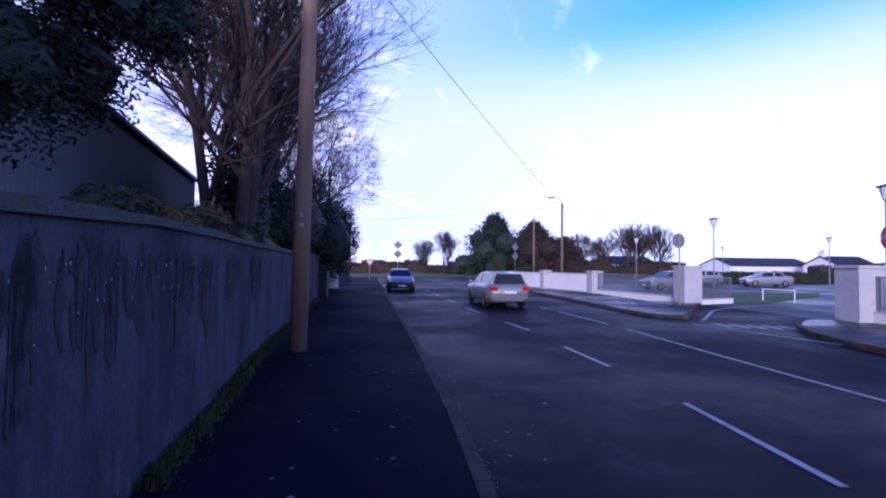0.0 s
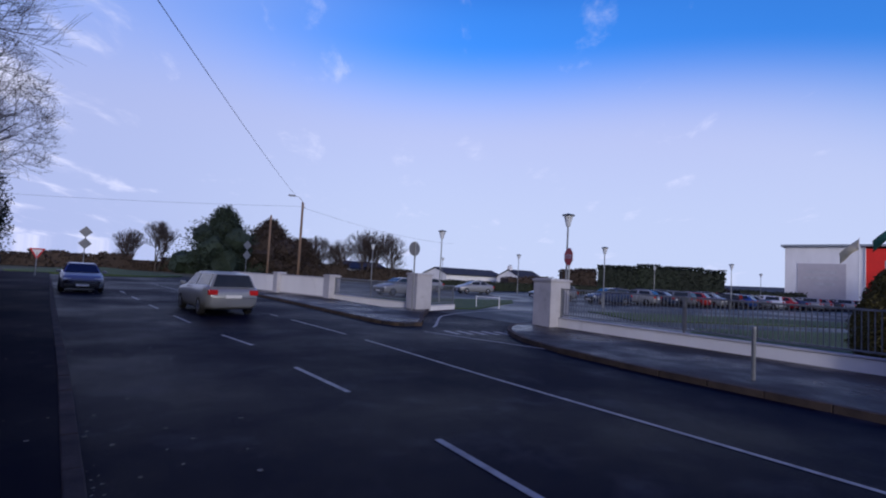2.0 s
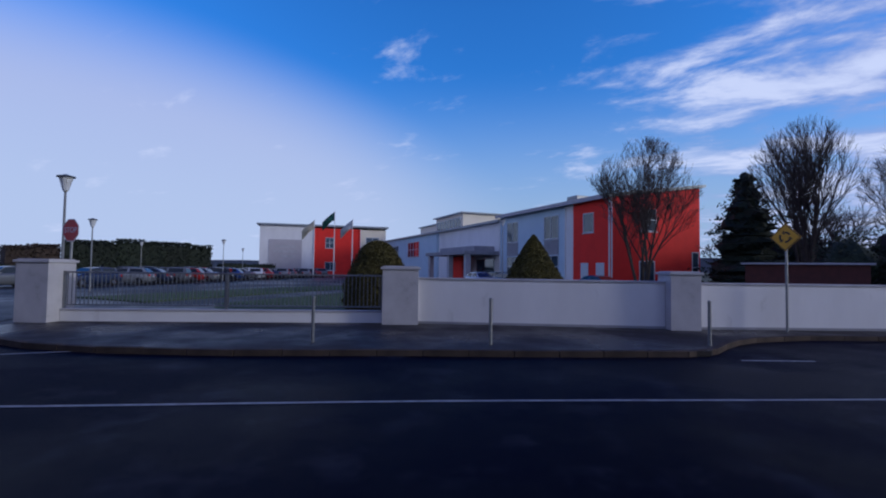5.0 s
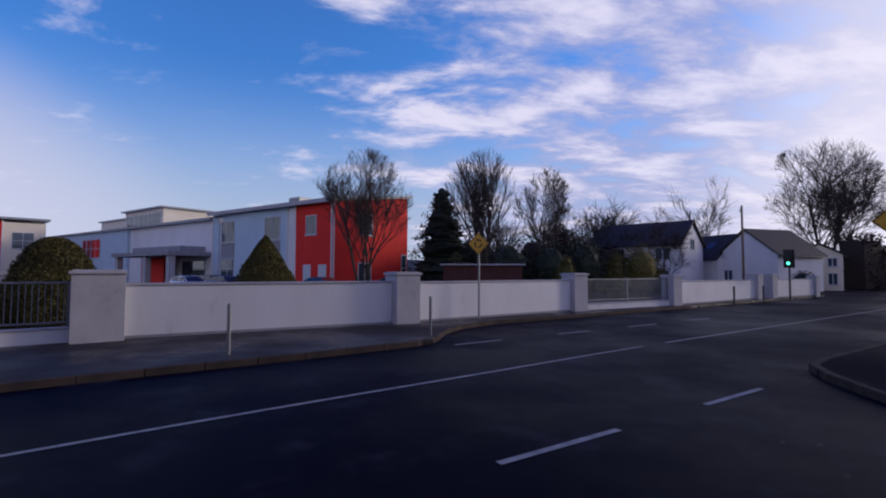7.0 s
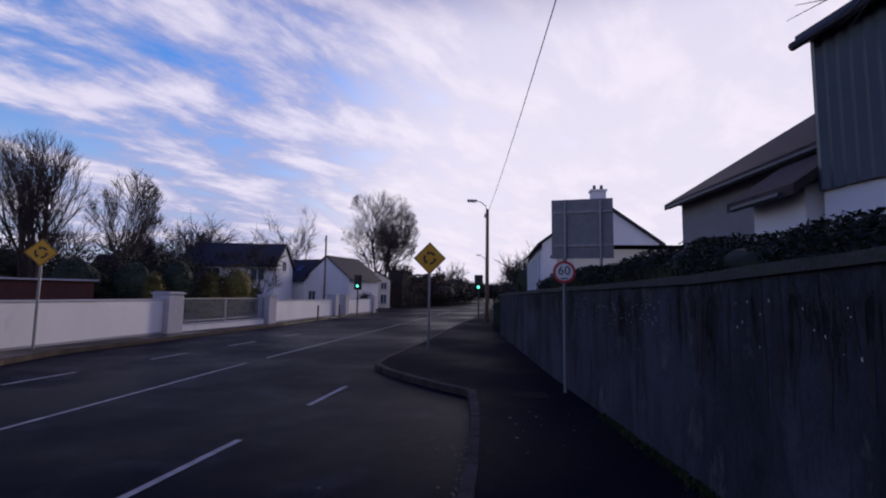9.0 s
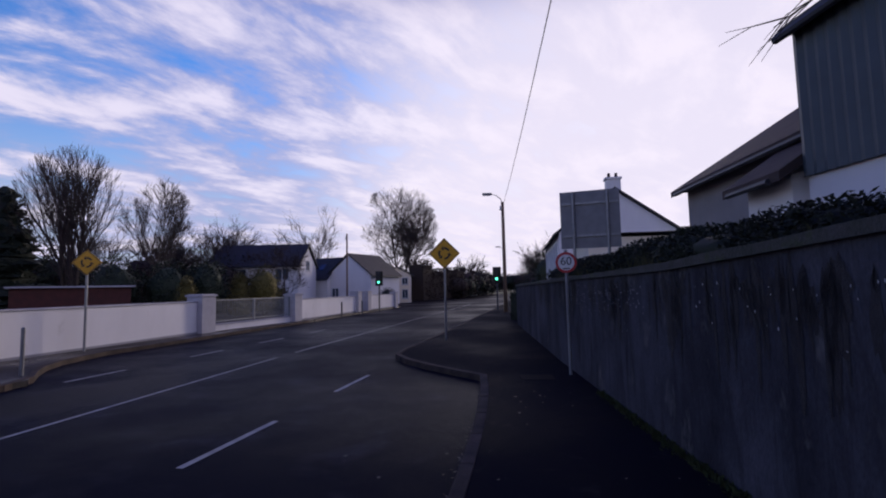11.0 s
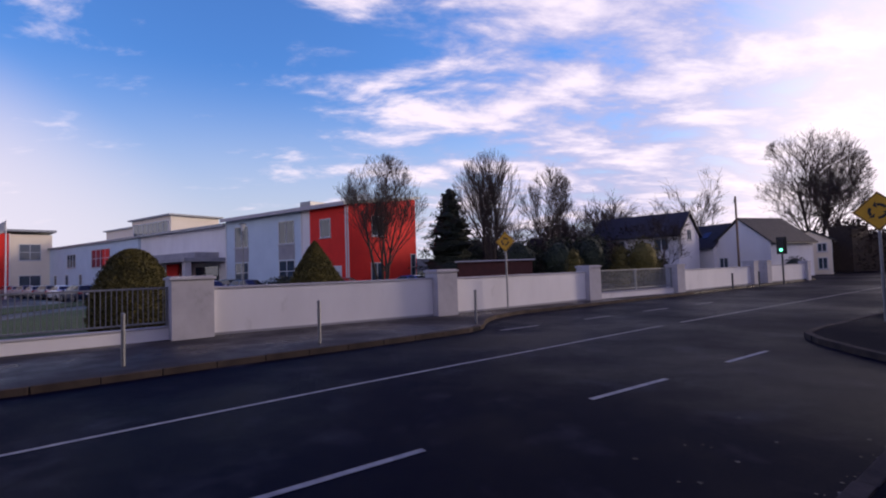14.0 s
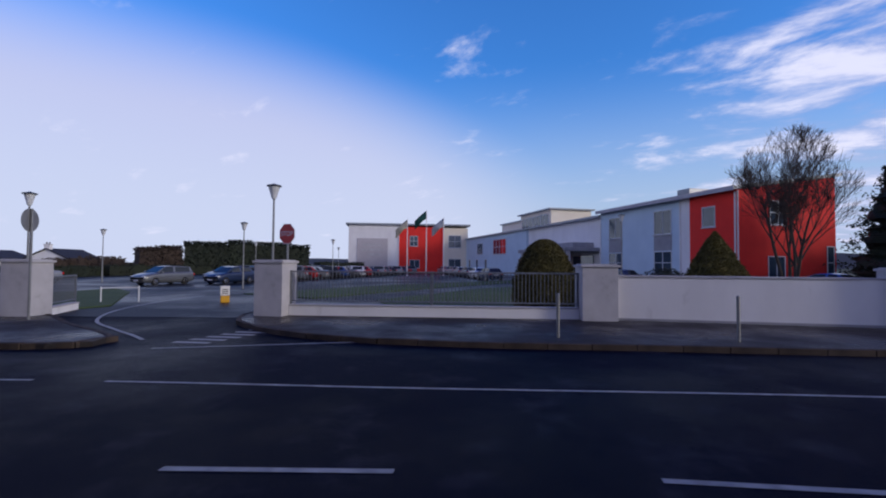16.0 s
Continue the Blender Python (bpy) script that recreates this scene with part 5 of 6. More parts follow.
ys = thing("yield_sign", -6.3, 49, 0, 8, "triangular yield sign on a post", "sign")
post(ys, 0, 0.03, 1.9, 0.04)
plate(ys, "sign_plate", [(-0.5, 0.3), (0, -0.56), (0.5, 0.3)], 1.9, SREDM)
plate(ys, "sign_face", [(-0.32, 0.2), (0, -0.34), (0.32, 0.2)], 1.9, SWHITE, 0.003, -0.005)
for k, (bx, by) in enumerate(((10.11, 5.4), (10.09, 1.53), (10.3, -3.4))):
    b = thing("bollard", bx, by, PATH_Z, 0, "slim grey steel post at the kerb", "bollard", "kerb bollards")
    part("tube", tube(BM(), [(0, 0, -0.05), (0, 0, 0.97)], 0.038, 10), STEEL, b)
    part("cap", lathe(BM(), [(0.042, 0.96), (0.04, 1.0), (0.015, 1.015)], 10), STEEL, b)
for bx, by in ((12.0, -27), (12.2, -24)):
    b = thing("bollard", bx, by, PATH_Z, 0, "slim grey steel post at the kerb", "bollard", "kerb bollards")
    part("tube", tube(BM(), [(0, 0, -0.05), (0, 0, 0.9)], 0.05, 10), DARKST, b)
for k in range(7):
    b = thing("marker_post", 5.6 + k * 0.9 + (0.3 if k % 2 else 0), 50.5 + k * 1.3, 0, 0, "far white marker post at the roundabout", "bollard", "marker posts")
    part("tube", tube(BM(), [(0, 0, -0.05), (0, 0, 1.0)], 0.06, 8), SWHITE, b)
# traffic lights
for x, y, h, turn in ((12.3, -31.4, 3.0, 185), (2.75, -29.8, 3.0, 178)):
    t = thing("traffic_light", x, y, PATH_Z, turn, "pedestrian crossing traffic light showing green", "traffic light", "traffic lights")
    part("pole", tube(BM(), [(0, 0.1, -0.1), (0, 0.1, h)], 0.055, 10), DARKST, t)
    hd = part("housing", box(BM(), -0.17, 0.17, -0.10, 0.06, h - 0.95, h, 0.03), BLACK, t)
    part("backing_board", box(BM(), -0.30, 0.30, 0.065, 0.08, h - 1.05, h + 0.1, 0.01), BLACK, t)
    for j, mm in enumerate((BINB, BINB, GREENL)):
        q = Matrix.Translation((0, -0.10, h - 0.17 - j * 0.30)) @ Matrix.Rotation(math.pi / 2, 4, "X")
        part("lamp", lathe(BM(), [(0.10, -0.01), (0.09, 0.02)], 14, q), mm, hd, "lit green lamp" if j == 2 else "")
# small board in the entrance
nb = thing("notice_board", 18.6, 18.8, 0, -52, "small white and yellow notice board at the drive", "sign")
part("board", box(BM(), -0.19, 0.19, -0.02, 0.02, 0.30, 0.72, 0.01), SWHITE, nb)
part("base_plate", box(BM(), -0.18, 0.18, -0.10, 0.10, -0.02, 0.28, 0.03), YELLOW, nb, "yellow base block")
bm = BM()
for k in range(3):
    box(bm, -0.12, 0.12, -0.026, -0.02, 0.36 + k * 0.085, 0.395 + k * 0.085)
part("writing_bars", bm, BLACK, nb)

hoop = thing("hoop_rail", 17.7, 23.1, 0.0, -49, "low white tubular barrier rail beside the drive", "rail")
for xx in (-0.68, 0.68):
    part("post", tube(BM(), [(xx, 0, -0.05), (xx, 0, 0.68)], 0.028, 8), SWHITE, hoop)
part("rail", tube(BM(), [(-0.68, 0, 0.62), (0.68, 0, 0.62)], 0.022, 8), SWHITE, hoop)

# ---- lamps of the car park ----
lantern(15.4, 15.0, 4.63)
lantern(16.0, 25.8, 4.55)
for az, el, h in ( (-52.6, 4.3, 4.5), (-24.9, 3.4, 4.5), (-42.5, 3.05, 4.5), (-57.4, 2.3, 4.5), (-64.8, 2.8, 4.5), (-67.1, 1.9, 4.5), (-33.2, 2.2, 4.5), (-96.3, 6.1, 5.6)):
    d = (h - 1.73) / math.tan(radians(el))
    lantern(0.0 + d * math.sin(radians(-az)), 1.7 + d * math.cos(radians(az)), h)

# ---- trees and shrubs ----
# big bare trees behind the old wall
bare_tree("bare_tree", -6.0, 13.2, 1.5, 13.0, 0.75, "tall bare winter tree with many upright limbs behind the wall", 6, 4, 0.55, 0.26, 0.22, seed=11, kids=(7, 7, 7, 7), twig=0.006, R=6.3, top=14.5)
bare_tree("bare_tree", -7.0, 18.8, 1.4, 12.0, 0.70, "bare winter tree with fine twigs behind the wall", 3, 4, 0.4, 0.24, 0.22, seed=12, kids=(7, 7, 7, 6), twig=0.007, R=5.6, top=12.5)
bare_tree("bare_tree", -7.0, 27, 1.2, 10, 0.8, "bare winter tree with fine hanging twigs", 3, 4, 0.25, 0.2, 0.2, seed=13, kids=(7, 7, 6, 6), twig=0.008, R=4.6, top=10)
iv = thing("ivy_thicket", -6.3, 20.6, 1.2, 0, "dense dark ivy thicket behind the wall", "shrub")
bm = BM()
for c, r in (((0, 0, 2.3), (1.9, 2.6, 2.3)), ((1.0, 3.0, 1.8), (1.5, 2.2, 2.0)), ((-0.6, -3.2, 2.6), (1.3, 1.6, 2.8)), ((0.3, 6, 1.9), (1.5, 2.2, 2.4)), ((0.2, 9.2, 2.0), (1.4, 2.4, 2.5)), ((0.1, -5.6, 2.2), (1.0, 1.6, 2.4))):
    core(bm, c, r)
    leaves(bm, c, r, 4200, 0.07, 0.75)
part("foliage", bm, LEAFD, iv)
part("stem", tube(BM(), [(0, 0, 0), (0.1, 0.2, 2.5)], [0.18, 0.08], 7), BARK, iv)
# ivy climbing the stems of the near tree
iv2 = thing("climbing_ivy", -6.0, 13.2, 1.4, 0, "dark ivy climbing the lower trunk of the bare tree", "ivy")
bm = BM()
for k in range(9):
    leaves(bm, (random.uniform(-0.35, 0.35), random.uniform(-0.35, 0.35), 0.4 + k * 0.45), (0.48, 0.48, 0.4), 380, 0.07, 0.6)
part("foliage", bm, LEAFD, iv2)
# dark evergreen whose boughs hang over the wall
eg = thing("evergreen_tree", -4.75, 3.6, 1.5, 0, "dark evergreen tree overhanging the old wall", "tree")
part("trunk", tube(BM(), [(0, 0, -0.2), (0.1, 0.1, 2.0), (0.3, 0.2, 5.5)], [0.20, 0.16, 0.06], 9), BARK, eg)
bm = BM()
for c, r in (((0.2, 0.2, 4.0), (1.1, 1.5, 1.5)), ((0.5, 1.3, 3.4), (0.9, 0.9, 0.9)), ((0.3, -0.6, 3.4), (0.8, 1.0, 1.1)), ((0.2, 0.3, 2.2), (0.8, 1.2, 1.0)), ((0.6, 1.9, 4.6), (0.8, 0.8, 0.7)), ((0.6, 2.4, 3.7), (0.7, 0.9, 0.9)), ((0.4, 1.2, 2.5), (0.7, 0.9, 0.7)), ((0.9, 2.6, 5.2), (0.8, 0.9, 0.8))):
    leaves(bm, c, r, 4200, 0.045, 0.25)
    core(bm, c, tuple(v * 0.75 for v in r), 2, 0.5)
part("foliage", bm, LEAFD, eg)
bm = BM()
rnd = random.Random(5)
for k in range(26):
    a = Vector((0.4, -0.9 + rnd.uniform(-0.3, 0.3), 3.6 + rnd.uniform(-0.2, 0.5)))
    b = a + Vector((rnd.uniform(0.2, 1.1), rnd.uniform(-1.5, -0.2), rnd.uniform(-0.5, 0.4)))
    c = b + Vector((rnd.uniform(-0.1, 0.4), rnd.uniform(-0.5, 0.2), rnd.uniform(-0.3, 0.2)))
    tube(bm, [a, b, c], [0.012, 0.007, 0.003], 3, False)
part("twig_spray", bm, TWIG, eg)
bm = BM()
arm = [Vector((0.4, -0.5, 3.2)), Vector((1.3, -1.7, 2.80)), Vector((1.95, -2.25, 2.38)), Vector((2.5, -2.65, 2.08))]
tube(bm, arm, [0.022, 0.014, 0.009, 0.004], 5, False)
for k in range(22):
    i = rnd.choice((0, 1, 1, 2, 2))
    p = arm[i].lerp(arm[i + 1], rnd.random())
    d = (arm[i + 1] - arm[i]).normalized() + Vector((rnd.uniform(-0.7, 0.7), rnd.uniform(-0.7, 0.7), rnd.uniform(-0.5, 0.5)))
    q = p + d.normalized() * rnd.uniform(0.2, 0.55)
    tube(bm, [p, p.lerp(q, 0.5) + Vector((0, 0, rnd.uniform(-0.03, 0.05))), q], [0.006, 0.004, 0.002], 3, False)
part("hanging_branch", bm, TWIG, eg)

# grass, ivy and weeds along the top of the wall
bm = BM()
for k in range(5200):
    yy = random.uniform(-7.5, 14)
    thick = 0.55 if -7.5 < yy < -0.5 else 0.30
    x = wall_n(yy) - 0.25 - abs(random.gauss(0, 0.35))
    z = (1.95 if yy > 1 else 1.86)
    hh = random.uniform(0.08, thick) * (0.6 + 0.6 * noise.noise(Vector((yy * 0.7, 0, 0))))
    d = Vector((random.uniform(-0.10, 0.14), random.uniform(-0.12, 0.12), max(0.05, hh)))
    w = Vector((random.uniform(-1, 1), random.uniform(-1, 1), 0)).normalized() * 0.012
    p = Vector((x, yy, z - 0.05))
    bm.faces.new([bm.verts.new(q) for q in (p - w, p + w, p + d * 0.6 + w * 0.7, p + d)])
tagged(link("wall_top_grass", bm, mat("dry_grass", (0.060, 0.070, 0.022), (0.10, 0.085, 0.035), 0.9, 2, 4, island=0.5), label="rough grass and weeds growing over the wall"), category="grass", kind="stuff")
for k in range(15):
    yy = -9.5 + k * 0.72
    shrub("wall_shrub", wall_n(yy) - 0.75 - random.uniform(0, 0.3), yy, 1.5, (0.68, 0.65, random.uniform(0.72, 0.98)), 4600, 0.030, LEAFH, "low dark evergreen shrub behind the coping", "shrub", "shrubs on the wall", fill=1.08)
st = thing("broken_branch", -3.75, 6.3, 1.75, 0, "pale bare stick leaning out of the weeds", "branch")
part("stick", tube(BM(), [(0, 0, 0), (0.05, 0.25, 0.45), (0.1, 0.5, 1.0)], [0.03, 0.028, 0.02], 6), mat("pale_wood", (0.30, 0.17, 0.06), (0.22, 0.13, 0.05), 0.9, 8, 5), st)

for k in range(11):
    yy = 3.2 + k * 0.75
    shrub("wall_weed", wall_n(yy) - 0.5 - random.uniform(0, 0.3), yy, 1.85, (0.42, 0.5, random.uniform(0.35, 0.7)), 1300, 0.030, LEAFC if k % 3 else LEAFH, "yellow-green weed tuft on top of the wall", "weed", "weeds on the wall", fill=1.06)

# tangle of evergreens and scrub that closes the view between school and houses
for k in range(16):
    f = k / 15
    x, y = 37.5 - 9.5 * f + random.uniform(-1.5, 1.5), -26 - 16 * f + random.uniform(-1.5, 1.5)
    shrub("overgrown_bush", x, y, 0, (2.3, 2.3, random.uniform(3.2, 5.4)), 900, 0.17, (LEAFD, BROWNH, LEAFH)[k % 3], "tall dark overgrown bush behind the school wall", "bush", "overgrown bushes")
for k in range(9):
    f = k / 8
    bare_tree("bare_tree", 40 - 11 * f + random.uniform(-2, 2), -30 - 17 * f + random.uniform(-2, 2), 0, random.uniform(5.5, 8.0), 0.6, "bare winter tree in the tangle behind the wall", 3, 3, 0.45, 0.11, 0.2, seed=80 + k, kids=(7, 7, 6), twig=0.02)

# low brick store with a pale roof edge behind the wall
bs = thing("brick_store", 30.2, -15.6, 0, -128, "long low dark red brick store with a pale roof edge", "shed")
part("wall", box(BM(), 1.6, 7.0, -3, 0, 0, 2.2), mat("dark_brick", (0.105, 0.034, 0.030), (0.07, 0.028, 0.025), 0.9, 3, 6, 0.4, 30), bs)
part("roof", box(BM(), 1.4, 7.2, -3.2, 0.25, 2.2, 2.30, 0.02), PILLAR, bs)
for a in (2.2, 4.7):
    part("shutter", box(BM(), a, a + 1.5, -0.02, 0.04, 0.0, 2.05), mat("dull_shutter", (0.10, 0.05, 0.05), (0.07, 0.04, 0.04), 0.7, 3, 4), bs)

# school grounds
topiary("round_shrub", 18.0, 5.0, 1.25, 2.75, 2.2, 22000, LEAFC, "clipped dome-shaped evergreen shrub in the lawn")
topiary("cone_shrub", 16.5, -0.7, 1.25, 2.95, 1.5, 22000, LEAFC, "cone-shaped evergreen shrub behind the white wall")
shrub("dark_shrub", 27.5, -2.6, 0, (1.3, 1.2, 1.5), 1500, 0.08, LEAFD, "low dark shrub beside the porch")
shrub("dark_shrub", 20.6, -1.6, 0, (0.9, 1.2, 1.35), 1200, 0.08, LEAFD, "low dark shrub behind the white wall")
bare_tree("bare_tree", 28.3, -9.7, 0, 9.6, 0.60, "bare winter tree with spreading limbs in front of the red wall", 4, 4, 0.7, 0.15, 0.3, seed=21, kids=(5, 6, 6, 6), twig=0.010, R=3.3, top=9.9)
bare_tree("pollard_tree", 31.5, -22.3, 0, 12.6, 0.50, "bare tree with a dense fan of upright stems", 8, 3, 0.95, 0.16, 0.2, seed=22, kids=(7, 7, 5), twig=0.014, R=3.6, top=12.5)
bare_tree("bare_tree", 29.5, -27.6, 0, 11.0, 0.50, "slender bare winter tree", 3, 4, 0.7, 0.13, 0.25, seed=23, kids=(6, 6, 5, 5), twig=0.012, R=2.8, top=11.2)
bare_tree("bare_tree", 33, -35, 0, 7.6, 0.6, "bare scrubby winter tree", 3, 4, 0.4, 0.12, 0.25, seed=24, kids=(5, 5, 5, 4), twig=0.018)
bare_tree("bare_tree", 35, -44, 0, 8.4, 0.6, "bare scrubby winter tree", 3, 4, 0.4, 0.13, 0.25, seed=25, kids=(5, 5, 5, 4), twig=0.02)
bare_tree("bare_tree", 33, -56, 0, 9.0, 0.6, "bare winter tree behind the houses", 2, 4, 0.4, 0.15, 0.25, seed=26, kids=(5, 5, 5, 4), twig=0.022)
bare_tree("bare_tree", 32.5, -62, 0, 13.0, 0.55, "thin bare birch behind the houses", 1, 4, 0.4, 0.16, 0.3, seed=27, kids=(6, 5, 4, 4), twig=0.022)
bare_tree("bare_tree", 21.2, -32.2, 0, 5.4, 0.7, "small bare garden tree", 2, 4, 0.3, 0.12, 0.25, seed=28, kids=(5, 5, 5, 4), twig=0.014)
fir("fir_tree", 35.6, -20.8, 9.5, 4.0, 3400, "dark green fir tree beside the school")
big = bare_tree("bare_tree", 22.4, -70.4, 0, 19.0, 0.75, "large round-headed bare tree with dark ivy", 4, 4, 0.5, 0.32, 0.2, seed=31, kids=(7, 7, 6, 6), twig=0.018, R=6.3, top=19.8)
bm = BM()
for k in range(46):
    a, zz = random.uniform(0, math.tau), random.uniform(3, 12.5)
    rr = 3.6 * math.sqrt(max(0.08, 1 - ((zz - 7.0) / 7.0) ** 2)) * random.uniform(0.2, 1)
    leaves(bm, (math.cos(a) * rr, math.sin(a) * rr, zz), (1.2, 1.2, 0.9), 55, 0.12, 0.1)
part("ivy_leaves", bm, LEAFD, big)
# scrub and hedges
def hedge(name, a, b, w, h, n, size, m, label, z=0.0, steps=None):
    a, b = Vector((*a, 0)), Vector((*b, 0))
    ob = thing(name, a.x, a.y, z, math.degrees(math.atan2((b - a).y, (b - a).x)), label, "hedge")
    L = (b - a).length
    k = steps or max(2, int(L / max(w, 0.8)))
    bm = BM()
    for i in range(k):
        hh = h * (random.uniform(0.9, 1.06) if m is not BROWNH else random.uniform(0.55, 1.1))
        c, r = (L * (i + 0.5) / k, 0, hh * 0.5), (L / k * 0.75, w * 0.5, hh * 0.5)
        g = box(bm, c[0] - L / k * 0.5, c[0] + L / k * 0.5, -w * 0.38, w * 0.38, 0, hh * 0.90)
        for j in range(n // k):
            p = Vector((c[0] + random.uniform(-0.55, 0.55) * L / k, random.choice((-1, 1)) * w * random.uniform(0.30, 0.52), random.uniform(0.02, 1.0) * hh))
            if random.random() < 0.35:
                p = Vector((p.x, random.uniform(-0.5, 0.5) * w, hh * random.uniform(0.86, 1.02)))
            q = Vector((random.uniform(-1, 1), random.uniform(-1, 1), random.uniform(-1, 1))).normalized() * size
            s = q.cross(Vector((random.uniform(-1, 1), random.uniform(-1, 1), random.uniform(-1, 1)))).normalized() * size * 0.5
            bm.faces.new([bm.verts.new(v) for v in (p - q, p + s, p + q, p - s)])
    part("foliage", bm, m, ob)
    return ob


hedge("tall_hedge", (68.6, 56.5), (80, 41), 3.0, 5.2, 6000, 0.22, LEAFD, "tall clipped dark hedge beyond the car park")
hedge("scrub", (63.5, 60.5), (68.4, 57.2), 3.0, 4.4, 1500, 0.25, BROWNH, "bare brown scrub beside the tall hedge")
hedge("hedge", (26, 50), (52, 56), 1.5, 1.3, 2600, 0.12, LEAFH, "low clipped hedge along the car park")
hedge("hedge", (52, 55), (68, 52), 1.5, 1.4, 1600, 0.12, LEAFH, "low clipped hedge along the car park")
hedge("low_scrub", (82, 40), (96, 36), 2.0, 2.0, 900, 0.2, LEAFD, "low dark hedge near the school hall")
hedge("scrub", (34, -24), (28, -36), 4.0, 3.4, 3600, 0.20, BROWNH, "dense brown winter scrub behind the wall")
hedge("scrub", (27, -31), (23.5, -36), 2.4, 2.0, 1800, 0.12, LEAFD, "dark overgrown hedge in front of the houses")
shrub("garden_shrub", 21.2, -26.3, 0, (1.35, 1.35, 3.15), 2600, 0.07, LEAFC, "yellow-green conifer shrub in a garden", cone=True)
shrub("garden_shrub", 20.5, -28.2, 0, (1.5, 1.5, 3.55), 2600, 0.07, LEAFC, "round yellow-green garden shrub")
shrub("garden_shrub", 20.9, -20.7, 0, (1.1, 1.1, 2.8), 1900, 0.07, LEAFC, "low yellow-green shrub behind the white wall", cone=True)
shrub("garden_shrub", 22.4, -24.4, 0, (1.5, 1.5, 4.0), 2200, 0.09, LEAFD, "tall dark green garden shrub")
shrub("garden_shrub", 23.4, -21.9, 0, (1.7, 1.7, 3.7), 2200, 0.09, LEAFD, "tall dark green garden shrub")
shrub("garden_shrub", 25.4, -19.9, 0, (1.8, 1.8, 3.9), 2200, 0.09, LEAFD, "tall dark green garden shrub")
shrub("garden_shrub", 22.6, -31.5, 0, (1.7, 1.7, 3.2), 1700, 0.09, LEAFD, "dark green round garden shrub")
shrub("garden_shrub", 15.0, -41.5, 0, (1.0, 1.0, 1.8), 700, 0.08, LEAFD, "small dark shrub beside the white house")
for k in range(22):
    f = k // 2 / 10
    if k % 2:
        x, y = 13.6 - 1.0 * f + random.uniform(-1, 1), -72 - 40 * f
    else:
        x, y = -1.5 + 3.5 * f + random.uniform(-1, 1), -56 - 50 * f
    shrub("roadside_bush", x, y, 0, (2.6, 3.0, random.uniform(3.0, 6.0)), 520, 0.24, (BROWNH, LEAFD)[k % 3 == 0], "tall brown roadside bush far down the road", "bush", "roadside bushes")
for k in range(7):
    shrub("roadside_bush", 0.5 + k * 2.4, -116 - random.uniform(0, 5), 0, (3.0, 3.0, random.uniform(4, 7)), 420, 0.3, (BROWNH, LEAFD)[k % 2], "tall brown bush closing the far end of the road", "bush", "roadside bushes")
for k, (x, y, h) in enumerate(((13.5, -85, 8), (14.5, -98, 9), (0.5, -66, 8), (-0.5, -80, 9), (2.0, -95, 9))):
    bare_tree("bare_tree", x, y, 0, h, 0.55, "far bare roadside tree", 2, 3, 0.4, 0.2, 0.25, seed=40 + k, kids=(6, 6, 6), twig=0.03)
hedge("garden_hedge", (1.0, -19.5), (-1.5, -19.0), 1.2, 1.5, 700, 0.09, LEAFD, "dark clipped garden hedge at the wall end")
hedge("scrub", (17.2, -61), (13.8, -76), 3.0, 5.4, 2600, 0.22, BROWNH, "dark brown winter thicket beside the road under the big tree")
# trees at the roundabout ahead
lump_tree("conifer_tree", 11.6, 84, 10.6, 8.0, "dark spreading conifer beyond the road", FIRL, 22)
lump_tree("dense_tree", 19.2, 86, 9.6, 8.0, "dense reddish brown winter tree beyond the road", BROWNH, 22)
lump_tree("dense_tree", 26.0, 90, 7.0, 6.0, "dense dark winter tree beyond the road", BROWNH, 16)
for k, (x, y, h, sp) in enumerate(((3.0, 92, 8.5, 0.6), (-1, 96, 7, 0.6), (28.5, 88, 8, 0.7), (32, 86, 8, 0.7), (36, 84, 9.8, 0.6), (38.5, 84, 9.8, 0.6), (41, 83, 9.4, 0.6))):
    bare_tree("bare_tree", x, y, 0, h, sp, "far bare winter tree", 3, 3, 0.5, 0.18, 0.22, seed=60 + k, kids=(8, 8, 6), twig=0.026, R=h * 0.42, top=h)
hedge("scrub", (-30, 92), (8, 95), 4.0, 2.6, 2800, 0.3, BROWNH, "brown hedge beyond the roundabout")
hedge("scrub", (8, 90), (46, 84), 4.0, 2.8, 2800, 0.3, BROWNH, "brown hedge beyond the roundabout")
hedge("scrub", (62, 74), (118, 60), 5.0, 2.4, 2200, 0.3, BROWNH, "low brown hedge on the horizon")
rk = thing("roundabout_kerb", -3, 66, -0.04, 0, "grassed roundabout island with a low kerb", "roundabout")
part("island", lathe(BM(), [(8.0, 0), (8.0, 0.15), (7.7, 0.18), (3, 0.5), (0.5, 0.7)], 28), GRASS, rk)

# far hills down the road
hb = BM()
prev = None
for k in range(61):
    a = radians(-90 - 120 + k * 4)
    hgt = 26 + 14 * noise.noise(Vector((k * 0.21, 3.1, 0))) + 8 * noise.noise(Vector((k * 0.7, 9.1, 0)))
    x, y = 900 * math.cos(a), 900 * math.sin(a)
    cur = (hb.verts.new((x, y, -2)), hb.verts.new((x * 1.1, y * 1.1, max(4, hgt * (0.9 if y < 0 else 0.4)))))
    if prev:
        hb.faces.new((prev[0], cur[0], cur[1], prev[1]))
    prev = cur
tagged(link("backdrop_hills", hb, mat("far_woods", (0.05, 0.06, 0.075), (0.04, 0.05, 0.06), 0.95, 0.02, 8), label="hazy low wooded hills on the horizon", kind="structure"))

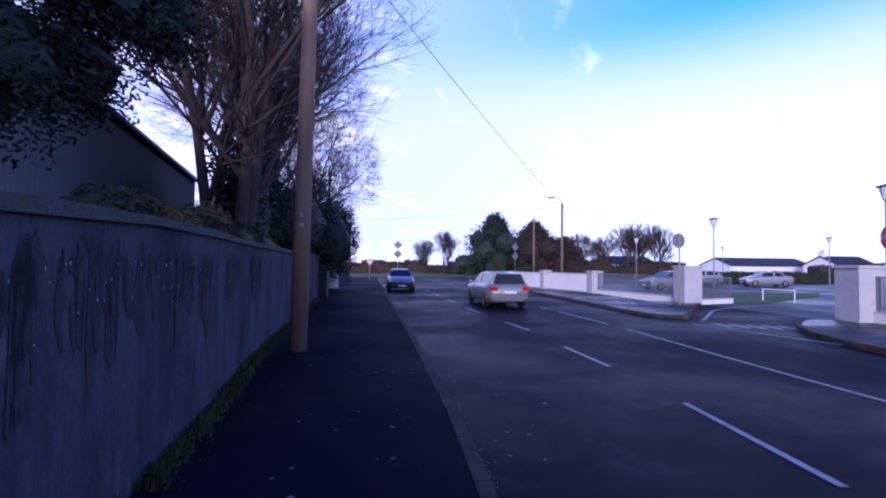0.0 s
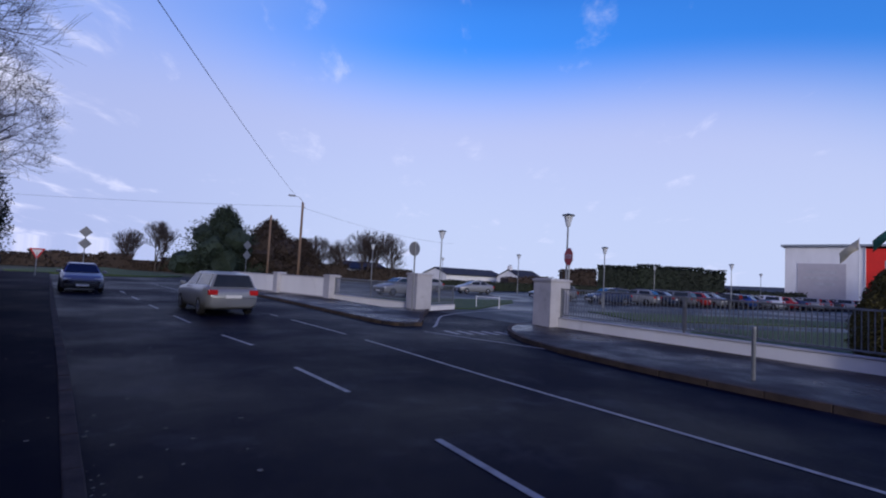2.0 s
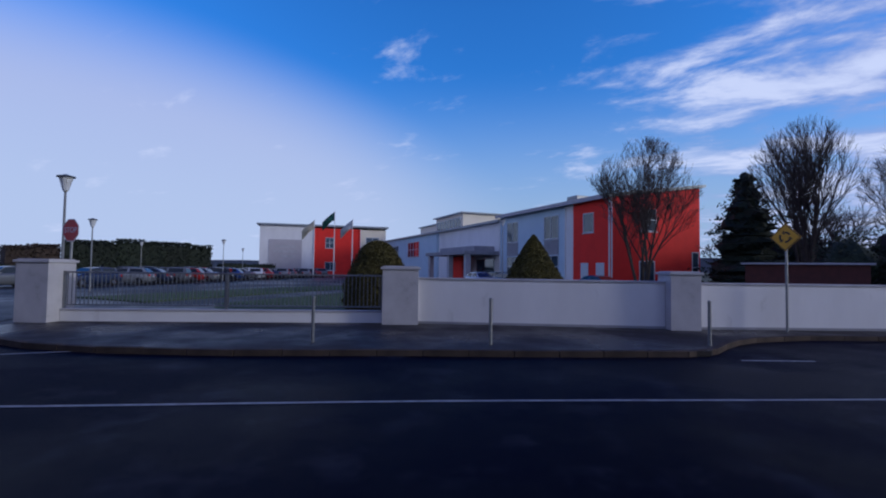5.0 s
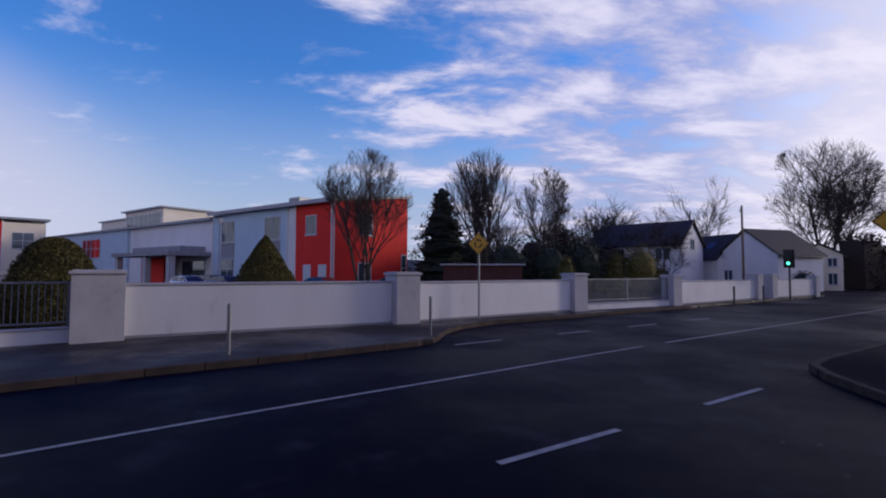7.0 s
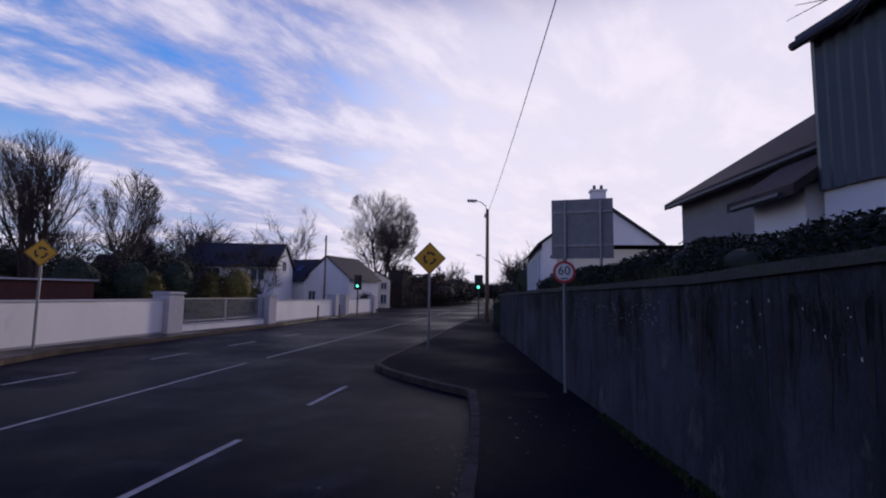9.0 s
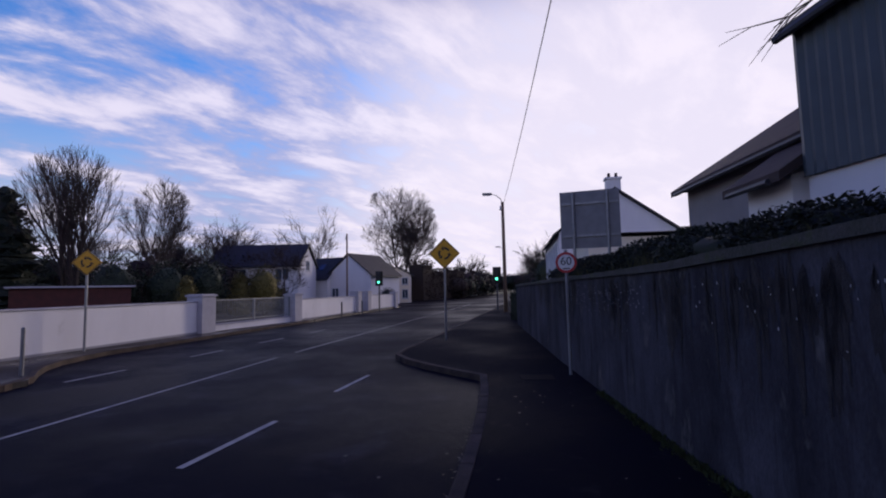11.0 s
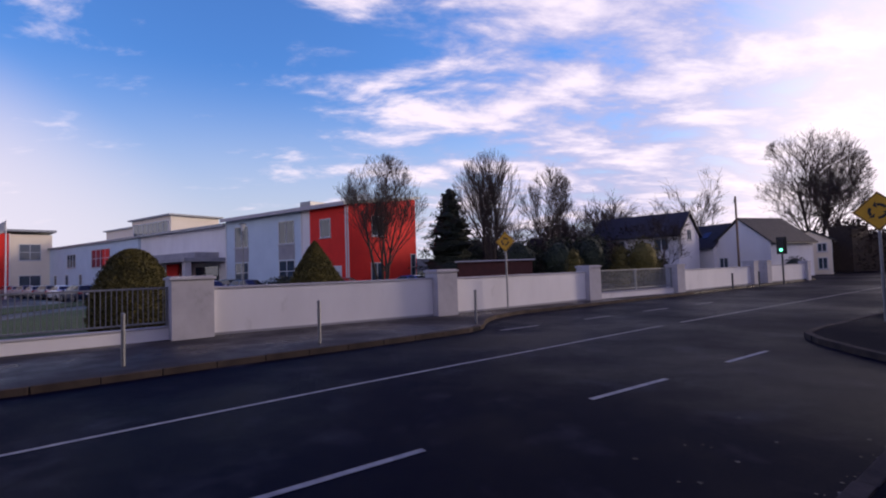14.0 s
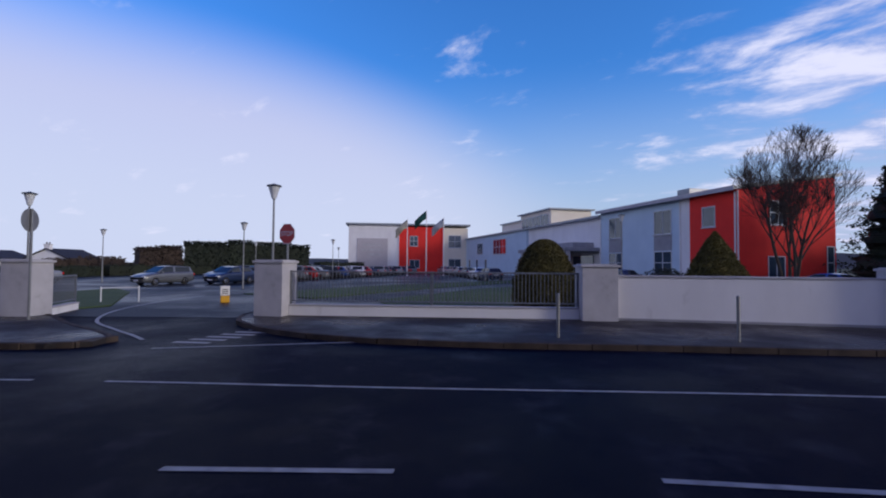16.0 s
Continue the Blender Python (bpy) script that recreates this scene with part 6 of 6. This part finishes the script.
# ---- cars ----
SILVER, DBLUE, WHITEC, REDC, BLACKC, GREYC, BLUEC = (paint(n, c) for n, c in (("silver_paint", (0.27, 0.28, 0.30)), ("dark_blue_paint", (0.02, 0.035, 0.09)), ("white_paint", (0.72, 0.73, 0.75)),
    ("red_paint", (0.40, 0.02, 0.02)), ("black_paint", (0.015, 0.016, 0.02)), ("grey_paint", (0.14, 0.15, 0.17)), ("blue_paint", (0.03, 0.08, 0.30))))
car("estate_car", 2.75, 20.6, 98, SILVER, "silver estate car in its lane on the damp road", "estate", group="cars on the road")
car("parked_car", -2.15, 31.8, 277, SILVER, "silver car parked facing back at the kerb ahead", "hatch", group="cars on the road")
car("hatchback_car", 41.0, -3.8, 200, DBLUE, "dark blue hatchback with its headlights lit near the school porch", "hatch", head=glow("lit_headlight", (1.0, 0.95, 0.85), 3.0))
base = {}
for nm, m in (("silver", SILVER), ("dark blue", DBLUE), ("white", WHITEC), ("red", REDC), ("black", BLACKC), ("grey", GREYC), ("blue", BLUEC)):
    base[nm] = m
first = {}


def park(colour, x, y, turn, style="hatch", where="in the school car park"):
    key = (colour, style)
    if key not in first:
        first[key] = car("parked_car", x, y, turn, base[colour], "%s %s parked %s" % (colour, "saloon car" if style == "saloon" else style + "back car" if style == "hatch" else "estate car", where), style)
        return first[key]
    c = copy_thing(first[key], pose(x, y, -0.03, 0, 0, turn))
    return c


for c, x, y, turn, s in (("white", 44.5, -1.4, 200, "hatch"), ("dark blue", 32.5, -8.6, 205, "saloon"), ("blue", 31.0, -13.2, 30, "saloon"), ("black", 46.5, -3.6, 200, "estate"),
                         ("silver", 31.5, 43.0, 170, "saloon"), ("grey", 42, 33, 160, "hatch"), ("silver", 26.5, 45.5, 175, "hatch"), ("grey", 33.5, 33.2, 165, "estate"), ("dark blue", 36.6, 29.4, 165, "hatch"), ("silver", 18.2, 35.2, 190, "hatch")):
    park(c, x, y, turn, s)
cols = ["silver", "dark blue", "grey", "red", "silver", "black", "blue", "grey", "white", "red", "dark blue", "silver", "grey", "black", "silver", "dark blue", "red", "grey"]
for k in range(18):
    park(cols[k], 41.0 + k * 2.35, 29.5 - k * 0.35, 100 + random.uniform(-2, 2), ("hatch", "saloon", "estate")[k % 3])
for k in range(9):
    park(cols[(k * 5 + 2) % 18], 58 + k * 3.4, 25 - k * 0.2 + 16, 98 + random.uniform(-2, 2), ("hatch", "estate", "saloon")[k % 3])
for k in range(7):
    park(cols[(k * 7 + 1) % 18], 52 + k * 6.0, 8 + k * 1.6, 20 + random.uniform(-2, 2), ("hatch", "saloon")[k % 2])

# ---- fallen leaves and litter on the road edge ----
bm = BM()
for k in range(150):
    yy = random.uniform(-6, 14)
    x = kerb_n(max(yy, -4)) + random.choice((random.uniform(0.1, 1.6), random.uniform(-2.0, -0.1)))
    z = (PATH_Z if x < kerb_n(max(yy, -4)) else -0.03) + 0.006
    if x < wall_n(yy) + 0.1 or (yy < -3.6):
        continue
    s = random.uniform(0.012, 0.035)
    a = random.uniform(0, 6)
    bm.faces.new([bm.verts.new((x + s * math.cos(a + j), yy + s * math.sin(a + j), z + random.uniform(0, 0.006))) for j in (0, 1.2, 2.8, 4.4)])
# pale gritty flakes along the kerb also stand in for its wet glints
for k in range(190):
    yy = random.uniform(-4.2, 7)
    if noise.noise(Vector((yy * 1.3, 2.0, 0))) < -0.1:
        continue
    x = kerb_n(max(yy, -4)) + 0.09 + abs(random.gauss(0, 0.07))
    s, a = random.uniform(0.008, 0.022), random.uniform(0, 6)
    bm.faces.new([bm.verts.new((x + s * math.cos(a + j), yy + s * math.sin(a + j), -0.024 + random.uniform(0, 0.006))) for j in (0, 1.2, 2.8, 4.4)])
tagged(link("leaf_litter", bm, mat("pale_litter", (0.20, 0.19, 0.17), (0.08, 0.07, 0.05), 0.9, 9, 4, island=0.6), label="scattered pale leaves and grit, with specks for wet kerb glints"), category="litter", kind="stuff")
mh = thing("manhole_cover", -0.35, -4.2, PATH_Z, 8, "dark iron access cover set in the footpath", "cover")
part("plate", box(BM(), -0.3, 0.3, -0.25, 0.25, -0.02, 0.006, 0.003), mat("worn_iron", (0.012, 0.012, 0.014), (0.020, 0.019, 0.019), 0.9, 9, 5, 0.5, 60, spec=0.1), mh)

# ---- kerb stones ----
for nm, pts, a, b in KERB_JOBS:
    kerb_row(nm, pts, a, b)
